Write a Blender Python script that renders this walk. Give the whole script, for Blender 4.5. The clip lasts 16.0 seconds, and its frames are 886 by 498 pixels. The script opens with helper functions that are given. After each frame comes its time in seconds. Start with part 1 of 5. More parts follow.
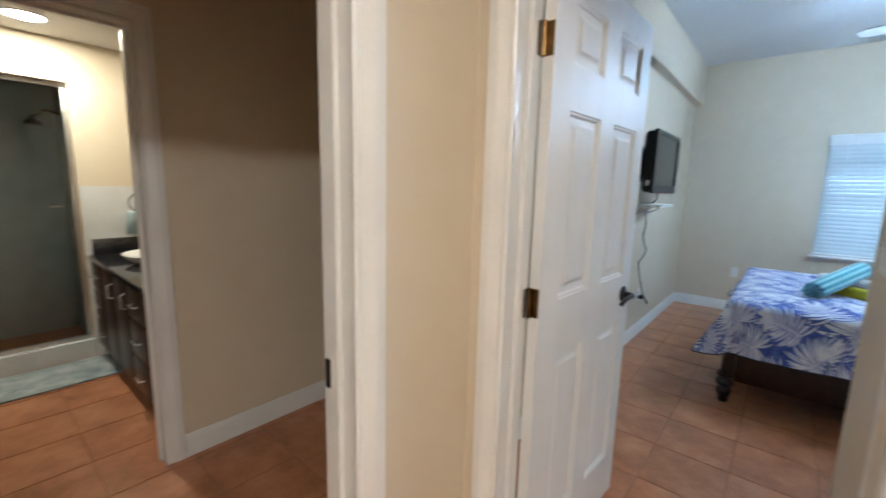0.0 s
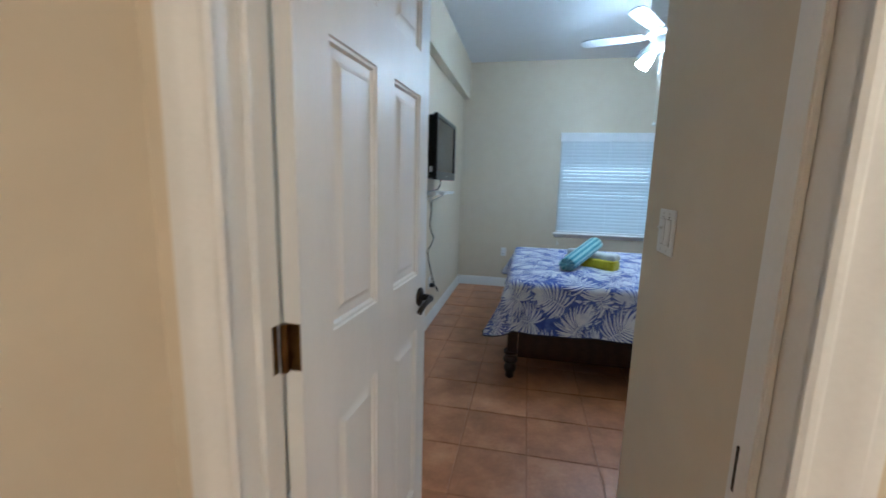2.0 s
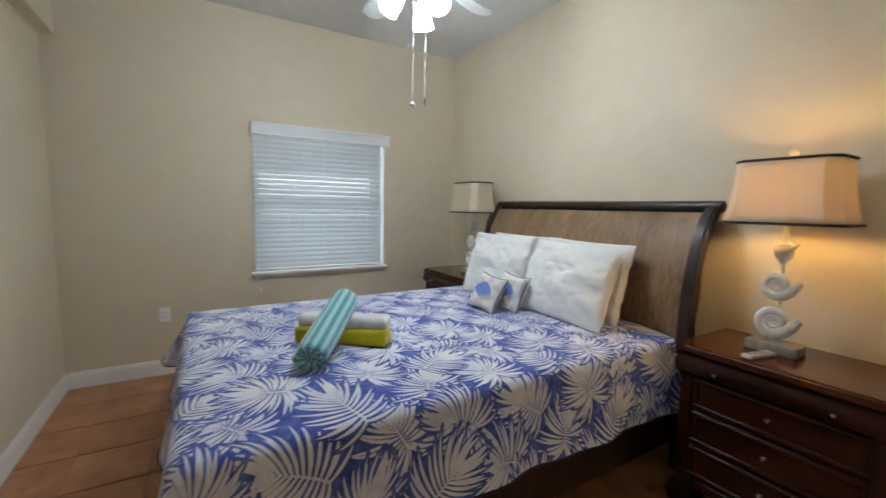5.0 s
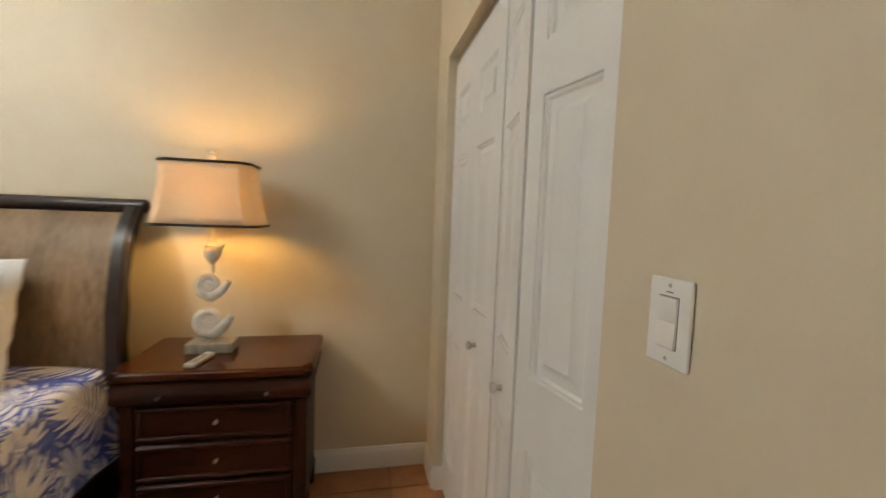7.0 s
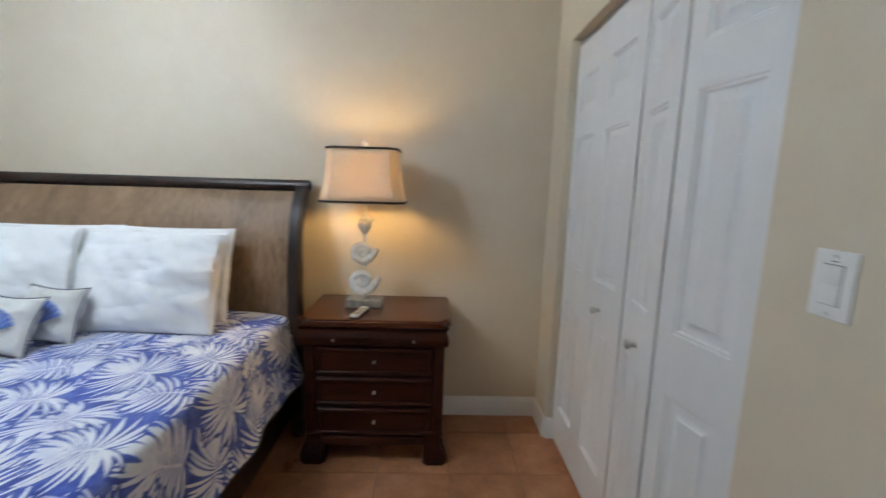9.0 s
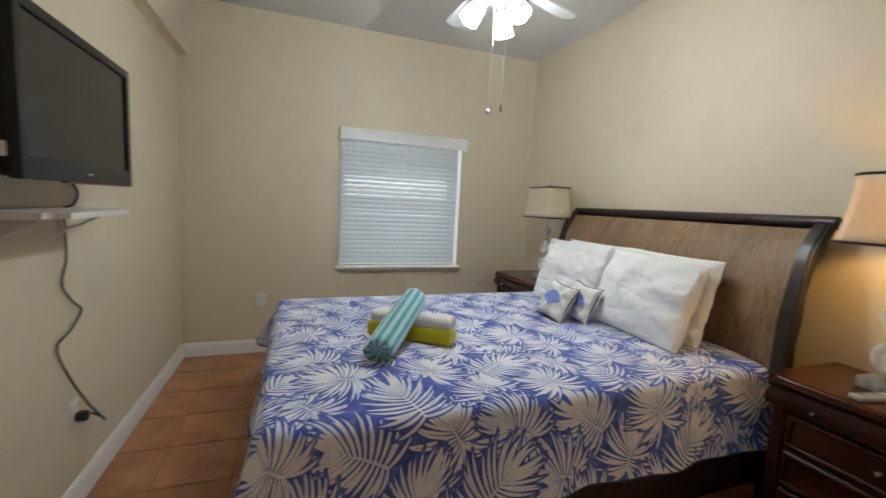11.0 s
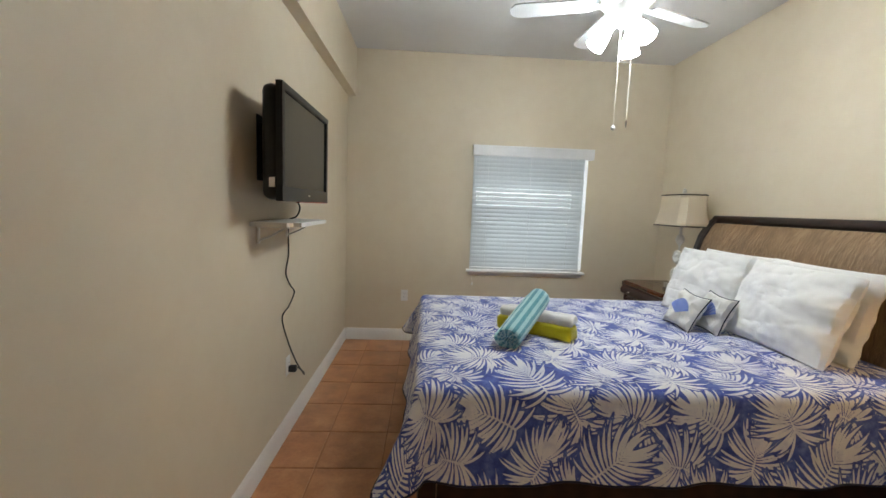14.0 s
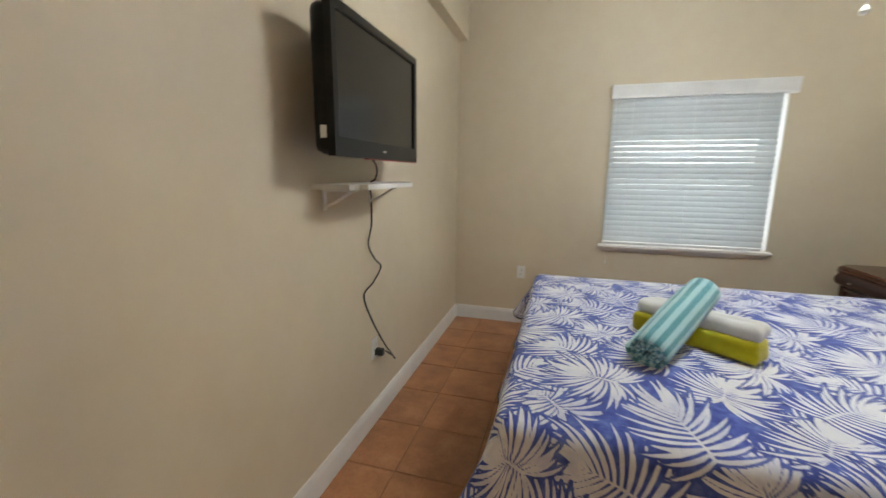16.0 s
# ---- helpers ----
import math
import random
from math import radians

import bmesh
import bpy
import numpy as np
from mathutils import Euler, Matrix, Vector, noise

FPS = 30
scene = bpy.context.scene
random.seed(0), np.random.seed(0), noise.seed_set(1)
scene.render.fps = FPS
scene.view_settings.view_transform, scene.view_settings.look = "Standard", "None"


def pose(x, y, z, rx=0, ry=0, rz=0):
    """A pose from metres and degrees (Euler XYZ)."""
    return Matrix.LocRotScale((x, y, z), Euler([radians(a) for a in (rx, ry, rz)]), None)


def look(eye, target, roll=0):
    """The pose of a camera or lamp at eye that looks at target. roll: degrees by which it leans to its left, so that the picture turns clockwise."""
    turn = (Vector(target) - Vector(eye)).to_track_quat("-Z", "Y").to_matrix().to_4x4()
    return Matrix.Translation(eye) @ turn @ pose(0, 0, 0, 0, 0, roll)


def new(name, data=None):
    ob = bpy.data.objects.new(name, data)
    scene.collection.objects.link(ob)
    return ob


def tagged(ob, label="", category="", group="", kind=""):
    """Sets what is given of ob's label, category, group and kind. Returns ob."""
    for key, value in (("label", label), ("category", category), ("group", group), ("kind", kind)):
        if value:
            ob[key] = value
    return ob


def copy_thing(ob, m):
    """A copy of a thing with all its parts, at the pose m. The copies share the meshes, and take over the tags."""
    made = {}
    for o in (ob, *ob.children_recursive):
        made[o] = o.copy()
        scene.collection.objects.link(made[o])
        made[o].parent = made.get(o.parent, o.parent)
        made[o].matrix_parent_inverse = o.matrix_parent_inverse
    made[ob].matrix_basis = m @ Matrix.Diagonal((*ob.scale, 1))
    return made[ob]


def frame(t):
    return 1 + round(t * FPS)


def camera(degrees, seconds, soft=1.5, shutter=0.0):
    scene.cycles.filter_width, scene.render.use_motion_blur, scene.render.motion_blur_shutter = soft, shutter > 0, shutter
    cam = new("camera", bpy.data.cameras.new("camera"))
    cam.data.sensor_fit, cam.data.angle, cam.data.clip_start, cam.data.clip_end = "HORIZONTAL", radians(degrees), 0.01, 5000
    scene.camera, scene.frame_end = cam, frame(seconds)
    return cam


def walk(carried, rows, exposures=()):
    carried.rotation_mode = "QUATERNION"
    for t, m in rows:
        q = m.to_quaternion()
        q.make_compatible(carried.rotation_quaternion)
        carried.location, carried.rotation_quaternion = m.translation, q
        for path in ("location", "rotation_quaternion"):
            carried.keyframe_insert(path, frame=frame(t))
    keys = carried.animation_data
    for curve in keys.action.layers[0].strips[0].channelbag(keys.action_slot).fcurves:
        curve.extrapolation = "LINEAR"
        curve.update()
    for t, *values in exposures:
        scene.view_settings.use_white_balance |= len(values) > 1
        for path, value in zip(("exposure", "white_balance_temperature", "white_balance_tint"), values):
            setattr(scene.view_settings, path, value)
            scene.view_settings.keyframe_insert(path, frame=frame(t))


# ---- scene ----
# ---- camera and walk ----
cam = camera(95.0, 16.0, 1.5, 0.35)
PATH = [
    (0, (0.028, 1.038, 1.397), (-1.251, 2.544, 1.089), 1.4),
    (0.5, (0.062, 1.067, 1.399), (-0.849, 2.827, 1.135), 2.0),
    (1, (0.04, 1.08, 1.386), (-0.751, 2.891, 1.078), 2.0),
    (1.5, (-0.034, 1.217, 1.361), (-0.714, 3.069, 1.031), 1.4),
    (2, (-0.123, 1.483, 1.358), (-0.516, 3.418, 1.035), 1.5),
    (2.5, (-0.197, 1.777, 1.379), (-0.05, 3.755, 1.125), 0.5),
    (3, (-0.184, 2.133, 1.377), (0.229, 4.078, 1.163), 0.7),
    (3.2, (-0.163, 2.282, 1.404), (0.246, 4.228, 1.194), -0.1),
    (5.3, (-0.126, 3.193, 1.334), (1.172, 4.7, 1.123), 0.7),
    (5.5, (-0.124, 3.209, 1.366), (1.38, 4.5, 1.094), 0.4),
    (6, (-0.163, 3.182, 1.39), (1.621, 4.044, 1.12), 0.3),
    (6.5, (-0.092, 3.173, 1.384), (1.879, 3.432, 1.169), 1.1),
    (7, (0.061, 3.252, 1.361), (2.012, 2.837, 1.211), 2.1),
    (7.5, (0.149, 3.343, 1.376), (1.937, 2.464, 1.201), 0.4),
    (8, (0.054, 3.431, 1.378), (1.806, 2.502, 1.117), 0.9),
    (8.5, (-0.083, 3.492, 1.362), (1.784, 2.864, 1.016), 1.9),
    (9, (-0.129, 3.515, 1.377), (1.848, 3.458, 1.08), 1.7),
    (9.5, (-0.075, 3.431, 1.359), (1.799, 4.073, 1.079), 4.1),
    (10, (-0.071, 3.389, 1.372), (1.532, 4.559, 1.124), 3.3),
    (10.2, (-0.076, 3.309, 1.357), (1.335, 4.706, 1.12), 3.0),
    (12.3, (-0.187, 2.928, 1.386), (-0.06, 4.913, 1.176), 2.7),
    (12.5, (-0.2, 2.887, 1.388), (-0.094, 4.874, 1.188), 2.7),
    (13, (-0.229, 2.841, 1.391), (-0.127, 4.829, 1.206), 3.0),
    (13.5, (-0.236, 2.82, 1.386), (-0.118, 4.808, 1.199), 2.7),
    (14, (-0.209, 2.781, 1.381), (-0.116, 4.768, 1.175), 2.2),
    (14.5, (-0.208, 2.807, 1.372), (-0.234, 4.788, 1.095), 1.0),
    (15, (-0.171, 2.938, 1.361), (-0.376, 4.908, 1.078), -1.3),
    (15.5, (-0.087, 3.129, 1.353), (-0.36, 5.091, 1.075), -1.9),
    (16, (-0.088, 3.299, 1.325), (-0.634, 5.188, 0.959), 0.5),
]
EXPOSURES = [(0.0, 0.2, 4980, 7), (0.5, 0.06, 5250, 9), (1.0, -0.03, 5300, 9), (1.5, -0.1, 5150, 7), (2.0, -0.2, 5080, 6), (2.5, -0.12, 5400, 8), (3.0, 0.02, 5900, 9), (5.5, -0.38, 7000, 17), (6.2, -0.28, 7500, 18), (7.0, -0.08, 8300, 18), (7.5, -0.08, 7350, 17), (8.0, -0.03, 6900, 17), (8.5, 0.05, 6800, 18), (9.0, -0.12, 6150, 15), (9.5, -0.24, 6550, 14), (10.0, -0.39, 7050, 15), (12.5, -0.17, 7300, 16), (14.0, -0.14, 7300, 16), (15.0, -0.06, 7450, 17), (16.0, -0.07, 7600, 17)]
walk(cam, [(t, look(eye, target, roll)) for t, eye, target, roll in PATH], EXPOSURES)

# ---- world and large lights ----
world = bpy.data.worlds.new("world")
scene.world = world
world.use_nodes = True
sky = world.node_tree.nodes.new("ShaderNodeTexSky")
sky.sky_type, sky.sun_disc, sky.sun_elevation, sky.sun_rotation = "NISHITA", False, radians(50), radians(150)
world.node_tree.links.new(sky.outputs[0], world.node_tree.nodes["Background"].inputs[0])
world.node_tree.nodes["Background"].inputs[1].default_value = 0.12

FAN_GLOW, FAN_BULB, BEDSIDE_GLOW, HALL_GLOW, BATH_GLOW, SKY_WATTS = 168.0, 230.0, 208.0, 190.0, 310.0, 17.0
sun_lamp = new("sun", bpy.data.lights.new("sun", "SUN"))
sun_lamp.data.energy, sun_lamp.data.angle, sun_lamp.data.color = 3.0, radians(0.5), (1.0, 0.95, 0.88)
sun_lamp.matrix_world = look((3, -6, 9), (0, 0, 0))
sky_lamp = new("window_skylight", bpy.data.lights.new("window_skylight", "AREA"))
sky_lamp.data.shape, sky_lamp.data.size, sky_lamp.data.size_y = "RECTANGLE", 1.1, 1.05
sky_lamp.data.energy, sky_lamp.data.color = SKY_WATTS, (0.80, 0.92, 1.0)
sky_lamp.matrix_world = look((0.82, 7.16, 1.36), (0.82, 5.0, 1.30))


# ---- materials ----
def material(name):
    m = bpy.data.materials.new(name)
    m.use_nodes = True
    return m, m.node_tree.nodes, m.node_tree.links, m.node_tree.nodes["Principled BSDF"]


def coords(nodes, links, scale=(1, 1, 1), kind="Object"):
    tc, mp = nodes.new("ShaderNodeTexCoord"), nodes.new("ShaderNodeMapping")
    mp.inputs["Scale"].default_value = scale
    links.new(tc.outputs[kind], mp.inputs[0])
    return mp.outputs[0]


def noise_tex(nodes, links, vec, scale, detail=4, rough=0.55):
    n = nodes.new("ShaderNodeTexNoise")
    n.inputs["Scale"].default_value, n.inputs["Detail"].default_value, n.inputs["Roughness"].default_value = scale, detail, rough
    links.new(vec, n.inputs["Vector"])
    return n.outputs["Fac"]


def ramp(nodes, links, fac, stops):
    r = nodes.new("ShaderNodeValToRGB")
    el = r.color_ramp.elements
    while len(el) < len(stops):
        el.new(0.5)
    for e, (p, c) in zip(el, stops):
        e.position, e.color = p, (*c, 1)
    links.new(fac, r.inputs[0])
    return r.outputs[0]


def mixc(nodes, links, fac, a, b, mode="MIX"):
    m = nodes.new("ShaderNodeMix")
    m.data_type, m.blend_type = "RGBA", mode
    for sock, v in ((m.inputs[0], fac), (m.inputs[6], a), (m.inputs[7], b)):
        if isinstance(v, (int, float)):
            sock.default_value = v
        elif isinstance(v, tuple):
            sock.default_value = (*v, 1)
        else:
            links.new(v, sock)
    return m.outputs[2]


def math_node(nodes, links, op, a, b=0.0):
    m = nodes.new("ShaderNodeMath")
    m.operation = op
    for sock, v in zip(m.inputs, (a, b)):
        if isinstance(v, (int, float)):
            sock.default_value = v
        else:
            links.new(v, sock)
    return m.outputs[0]


def bump(nodes, links, bsdf, height, strength=0.2, dist=0.002):
    b = nodes.new("ShaderNodeBump")
    b.inputs["Strength"].default_value, b.inputs["Distance"].default_value = strength, dist
    links.new(height, b.inputs["Height"])
    links.new(b.outputs[0], bsdf.inputs["Normal"])


def surface(name, c1, c2, rough=0.5, metal=0.0, big=2.0, fine=90.0, relief=0.15, dist=0.001, stretch=(1, 1, 1), rough_var=0.08, spec=0.5):
    """A plain surface with broad colour drift, fine grain and relief."""
    m, n, l, b = material(name)
    v = coords(n, l, stretch)
    f1, f2 = noise_tex(n, l, v, big), noise_tex(n, l, v, fine, 3)
    col = ramp(n, l, f1, [(0.3, c1), (0.7, c2)])
    col = mixc(n, l, 0.12, col, ramp(n, l, f2, [(0.3, (0.25, 0.25, 0.25)), (0.7, (0.75, 0.75, 0.75))]), "OVERLAY")
    l.new(col, b.inputs["Base Color"])
    b.inputs["Metallic"].default_value, b.inputs["Specular IOR Level"].default_value = metal, spec
    l.new(math_node(n, l, "MULTIPLY_ADD", f1, rough_var), b.inputs["Roughness"])
    b.inputs["Roughness"].links[0].from_node.inputs[2].default_value = rough - rough_var / 2
    if relief:
        bump(n, l, b, f2, relief, dist)
    return m


def wood(name, dark, light, rough=0.3, axis=(1, 1, 1), scale=5.0, spec=0.4, coat=0.12):
    m, n, l, b = material(name)
    v = coords(n, l, axis)
    f = noise_tex(n, l, v, scale, 6, 0.6)
    w = n.new("ShaderNodeTexWave")
    w.inputs["Scale"].default_value, w.inputs["Distortion"].default_value, w.inputs["Detail"].default_value = scale * 0.7, 6.0, 3.0
    l.new(v, w.inputs["Vector"])
    col = ramp(n, l, mixc(n, l, 0.4, f, w.outputs["Color"]), [(0.25, dark), (0.75, light)])
    l.new(col, b.inputs["Base Color"])
    b.inputs["Roughness"].default_value = rough
    b.inputs["Specular IOR Level"].default_value = spec
    b.inputs["Coat Weight"].default_value, b.inputs["Coat Roughness"].default_value = coat, 0.25
    bump(n, l, b, f, 0.08, 0.001)
    return m


def fabric(name, c1, c2, weave=900.0, relief=0.35, wrinkle=6.0, sheen=0.2):
    m, n, l, b = material(name)
    v = coords(n, l)
    f = noise_tex(n, l, v, wrinkle, 5)
    g = noise_tex(n, l, v, weave, 2)
    l.new(ramp(n, l, f, [(0.3, c1), (0.7, c2)]), b.inputs["Base Color"])
    b.inputs["Roughness"].default_value, b.inputs["Sheen Weight"].default_value = 0.9, sheen
    b.inputs["Specular IOR Level"].default_value = 0.2
    bump(n, l, b, math_node(n, l, "ADD", math_node(n, l, "MULTIPLY", f, 4.0), g), relief, 0.003)
    return m


def glow(name, colour, strength):
    m, n, l, b = material(name)
    b.inputs["Base Color"].default_value = (0.9, 0.9, 0.9, 1)
    b.inputs["Emission Color"].default_value, b.inputs["Emission Strength"].default_value = (*colour, 1), strength
    return m


def plain(name, c, rough=0.5, metal=0.0):
    return surface(name, tuple(x * 0.93 for x in c), c, rough, metal, 9.0, 200.0, 0.05, 0.0005)


def wall_paint(name, c):
    """Rolled wall paint: orange-peel relief, broad uneven drift."""
    m, n, l, b = material(name)
    v = coords(n, l)
    broad, mid, peel = noise_tex(n, l, v, 0.9, 3), noise_tex(n, l, v, 7.0, 4), noise_tex(n, l, v, 160.0, 2)
    col = ramp(n, l, broad, [(0.3, tuple(x * 0.965 for x in c)), (0.7, c)])
    col = mixc(n, l, 0.05, col, ramp(n, l, mid, [(0.35, (0.3, 0.27, 0.24)), (0.65, (0.8, 0.79, 0.77))]), "OVERLAY")
    l.new(col, b.inputs["Base Color"])
    l.new(math_node(n, l, "MULTIPLY_ADD", mid, 0.14), b.inputs["Roughness"])
    b.inputs["Roughness"].links[0].from_node.inputs[2].default_value = 0.50
    b.inputs["Specular IOR Level"].default_value = 0.35
    bump(n, l, b, math_node(n, l, "MULTIPLY_ADD", mid, 0.8), 0.16, 0.0016)
    l.new(peel, b.inputs["Normal"].links[0].from_node.inputs["Height"].links[0].from_node.inputs[2])
    return m


def tile_material():
    """Terracotta-coloured ceramic floor tile, mottled, each tile a little different."""
    m, n, l, b = material("terracotta_tile")
    v = coords(n, l, kind="Object")
    info = n.new("ShaderNodeObjectInfo")
    shift = n.new("ShaderNodeVectorMath")
    shift.operation = "ADD"
    sc = n.new("ShaderNodeVectorMath")
    sc.operation = "SCALE"
    sc.inputs[3].default_value = 40.0
    l.new(info.outputs["Random"], sc.inputs[0])
    l.new(v, shift.inputs[0])
    l.new(sc.outputs[0], shift.inputs[1])
    cloud, fine = noise_tex(n, l, shift.outputs[0], 5.5, 5, 0.6), noise_tex(n, l, shift.outputs[0], 60.0, 3)
    col = ramp(n, l, cloud, [(0.30, (0.285, 0.115, 0.051)), (0.52, (0.415, 0.180, 0.083)), (0.74, (0.525, 0.264, 0.137))])
    col = mixc(n, l, 0.18, col, ramp(n, l, fine, [(0.3, (0.3, 0.3, 0.3)), (0.7, (0.7, 0.7, 0.7))]), "OVERLAY")
    tone = ramp(n, l, info.outputs["Random"], [(0.0, (0.42, 0.42, 0.42)), (1.0, (0.58, 0.57, 0.56))])
    l.new(mixc(n, l, 0.5, col, tone, "OVERLAY"), b.inputs["Base Color"])
    l.new(math_node(n, l, "MULTIPLY_ADD", cloud, 0.22), b.inputs["Roughness"])
    b.inputs["Roughness"].links[0].from_node.inputs[2].default_value = 0.21
    bump(n, l, b, cloud, 0.25, 0.002)
    return m


def quilt_material():
    """Cotton quilt: white palm fronds on mottled blue, the frond edge stored in the cloth's mesh."""
    m, n, l, b = material("palm_print_cotton")
    at = n.new("ShaderNodeAttribute")
    at.attribute_name = "frond"
    v = coords(n, l)
    mott, fine, big = noise_tex(n, l, v, 26.0, 5, 0.65), noise_tex(n, l, v, 240.0, 3), noise_tex(n, l, v, 5.0, 3)
    edge = math_node(n, l, "ADD", at.outputs["Fac"], math_node(n, l, "MULTIPLY", math_node(n, l, "SUBTRACT", mott, 0.5), 0.0035))
    fac = n.new("ShaderNodeMapRange")
    fac.inputs["From Min"].default_value, fac.inputs["From Max"].default_value = -0.0021, -0.0006
    l.new(edge, fac.inputs[0])
    blue = ramp(n, l, mott, [(0.28, (0.024, 0.040, 0.215)), (0.50, (0.058, 0.096, 0.400)), (0.75, (0.165, 0.240, 0.590))])
    white = ramp(n, l, mixc(n, l, 0.5, mott, big), [(0.36, (0.58, 0.60, 0.72)), (0.5, (0.76, 0.77, 0.82)), (0.66, (0.84, 0.84, 0.85))])
    l.new(mixc(n, l, fac.outputs[0], white, blue), b.inputs["Base Color"])
    b.inputs["Roughness"].default_value, b.inputs["Sheen Weight"].default_value = 0.85, 0.15
    b.inputs["Specular IOR Level"].default_value = 0.25
    bump(n, l, b, math_node(n, l, "ADD", math_node(n, l, "MULTIPLY", big, 3.0), math_node(n, l, "MULTIPLY", fine, 0.4)), 0.35, 0.006)
    return m


def striped_towel(name, c1, c2, freq, axis):
    """Terry cloth with lengthwise stripes; stripes follow the cloth's own coordinate."""
    m, n, l, b = material(name)
    uv = n.new("ShaderNodeUVMap")
    sep = n.new("ShaderNodeSeparateXYZ")
    l.new(uv.outputs[0], sep.inputs[0])
    wob = noise_tex(n, l, coords(n, l), 30.0, 3)
    s = math_node(n, l, "SINE", math_node(n, l, "ADD", math_node(n, l, "MULTIPLY", sep.outputs[axis], freq), math_node(n, l, "MULTIPLY", wob, 0.9)))
    col = ramp(n, l, math_node(n, l, "MULTIPLY_ADD", s, 0.5), [(0.40, c1), (0.60, c2)])
    col.node.inputs[0].links[0].from_node.inputs[2].default_value = 0.5
    pile = noise_tex(n, l, coords(n, l), 330.0, 3)
    l.new(mixc(n, l, 0.25, col, ramp(n, l, pile, [(0.3, (0.2, 0.2, 0.2)), (0.7, (0.8, 0.8, 0.8))]), "OVERLAY"), b.inputs["Base Color"])
    b.inputs["Roughness"].default_value, b.inputs["Sheen Weight"].default_value = 0.95, 0.4
    bump(n, l, b, pile, 0.8, 0.004)
    return m


def wicker_material():
    """Woven rush: strands of varied brown, running upright with cross weave."""
    m, n, l, b = material("woven_rush")
    v = coords(n, l, (6, 90, 16))
    strand = noise_tex(n, l, v, 1.0, 4, 0.7)
    weave = n.new("ShaderNodeTexBrick")
    weave.inputs["Scale"].default_value = 1.0
    for k, val in (("Mortar Size", 0.0022), ("Brick Width", 0.016), ("Row Height", 0.006), ("Bias", 0.0)):
        weave.inputs[k].default_value = val
    weave.inputs["Color1"].default_value, weave.inputs["Color2"].default_value = (0.9, 0.9, 0.9, 1), (0.45, 0.45, 0.45, 1)
    weave.inputs["Mortar"].default_value = (0.05, 0.05, 0.05, 1)
    mp = n.new("ShaderNodeCombineXYZ")
    sep = n.new("ShaderNodeSeparateXYZ")
    tc = n.new("ShaderNodeTexCoord")
    l.new(tc.outputs["Object"], sep.inputs[0])
    l.new(sep.outputs[2], mp.inputs[0])
    l.new(sep.outputs[1], mp.inputs[1])
    l.new(mp.outputs[0], weave.inputs[0])
    broad = noise_tex(n, l, coords(n, l, (1, 5.0, 0.6)), 2.2, 4)
    col = ramp(n, l, strand, [(0.25, (0.20, 0.108, 0.052)), (0.5, (0.43, 0.262, 0.142)), (0.78, (0.64, 0.45, 0.275))])
    col = mixc(n, l, 0.5, col, ramp(n, l, broad, [(0.3, (0.28, 0.26, 0.24)), (0.7, (0.66, 0.66, 0.66))]), "OVERLAY")
    col = mixc(n, l, 0.5, col, weave.outputs[0], "MULTIPLY")
    l.new(col, b.inputs["Base Color"])
    b.inputs["Roughness"].default_value = 0.48
    bump(n, l, b, mixc(n, l, 0.5, strand, weave.outputs[0]), 0.9, 0.004)
    return m


def translucent(name, c, share=0.5, rough=0.8, grain=500.0):
    m, n, l, b = material(name)
    tr, mix = n.new("ShaderNodeBsdfTranslucent"), n.new("ShaderNodeMixShader")
    v = coords(n, l)
    g = noise_tex(n, l, v, grain, 3)
    col = ramp(n, l, g, [(0.3, tuple(x * 0.9 for x in c)), (0.7, c)])
    l.new(col, b.inputs["Base Color"])
    l.new(col, tr.inputs[0])
    b.inputs["Roughness"].default_value = rough
    mix.inputs[0].default_value = share
    l.new(b.outputs[0], mix.inputs[1])
    l.new(tr.outputs[0], mix.inputs[2])
    l.new(mix.outputs[0], n["Material Output"].inputs[0])
    return m


def glass(name, tint, rough=0.0):
    m, n, l, b = material(name)
    b.inputs["Base Color"].default_value = (*tint, 1)
    b.inputs["Transmission Weight"].default_value, b.inputs["Roughness"].default_value, b.inputs["IOR"].default_value = 1.0, rough, 1.45
    return m


PAINT = wall_paint("cream_wall_paint", (0.66, 0.572, 0.437))
CEIL = wall_paint("white_ceiling_paint", (0.68, 0.68, 0.675))
TRIM = surface("white_gloss_trim", (0.74, 0.73, 0.71), (0.82, 0.81, 0.79), 0.34, 0, 3.0, 120.0, 0.06, 0.0008)
DOORPAINT = surface("white_door_paint", (0.74, 0.735, 0.725), (0.80, 0.795, 0.785), 0.44, 0, 2.5, 140.0, 0.10, 0.001, (3, 3, 0.5))
TILE = tile_material()
GROUT = surface("brown_grout", (0.28, 0.130, 0.068), (0.36, 0.180, 0.10), 0.9, 0, 4.0, 150.0, 0.4, 0.002)
QUILT = quilt_material()
NAVY = fabric("navy_piping", (0.010, 0.013, 0.035), (0.02, 0.025, 0.06))
LINEN = fabric("white_pillow_cotton", (0.80, 0.80, 0.80), (0.87, 0.87, 0.865), 700.0, 0.2, 9.0)
CANVAS = fabric("cream_cushion_canvas", (0.70, 0.69, 0.65), (0.80, 0.79, 0.75), 500.0, 0.6, 12.0)
SHELLBLUE = fabric("blue_shell_print", (0.10, 0.17, 0.52), (0.20, 0.29, 0.66), 500.0, 0.5, 40.0)
MATTRESS = fabric("white_mattress_ticking", (0.62, 0.62, 0.60), (0.72, 0.72, 0.70))
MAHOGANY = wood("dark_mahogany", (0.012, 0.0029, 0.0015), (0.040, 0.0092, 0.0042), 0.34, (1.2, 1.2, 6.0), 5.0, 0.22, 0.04)
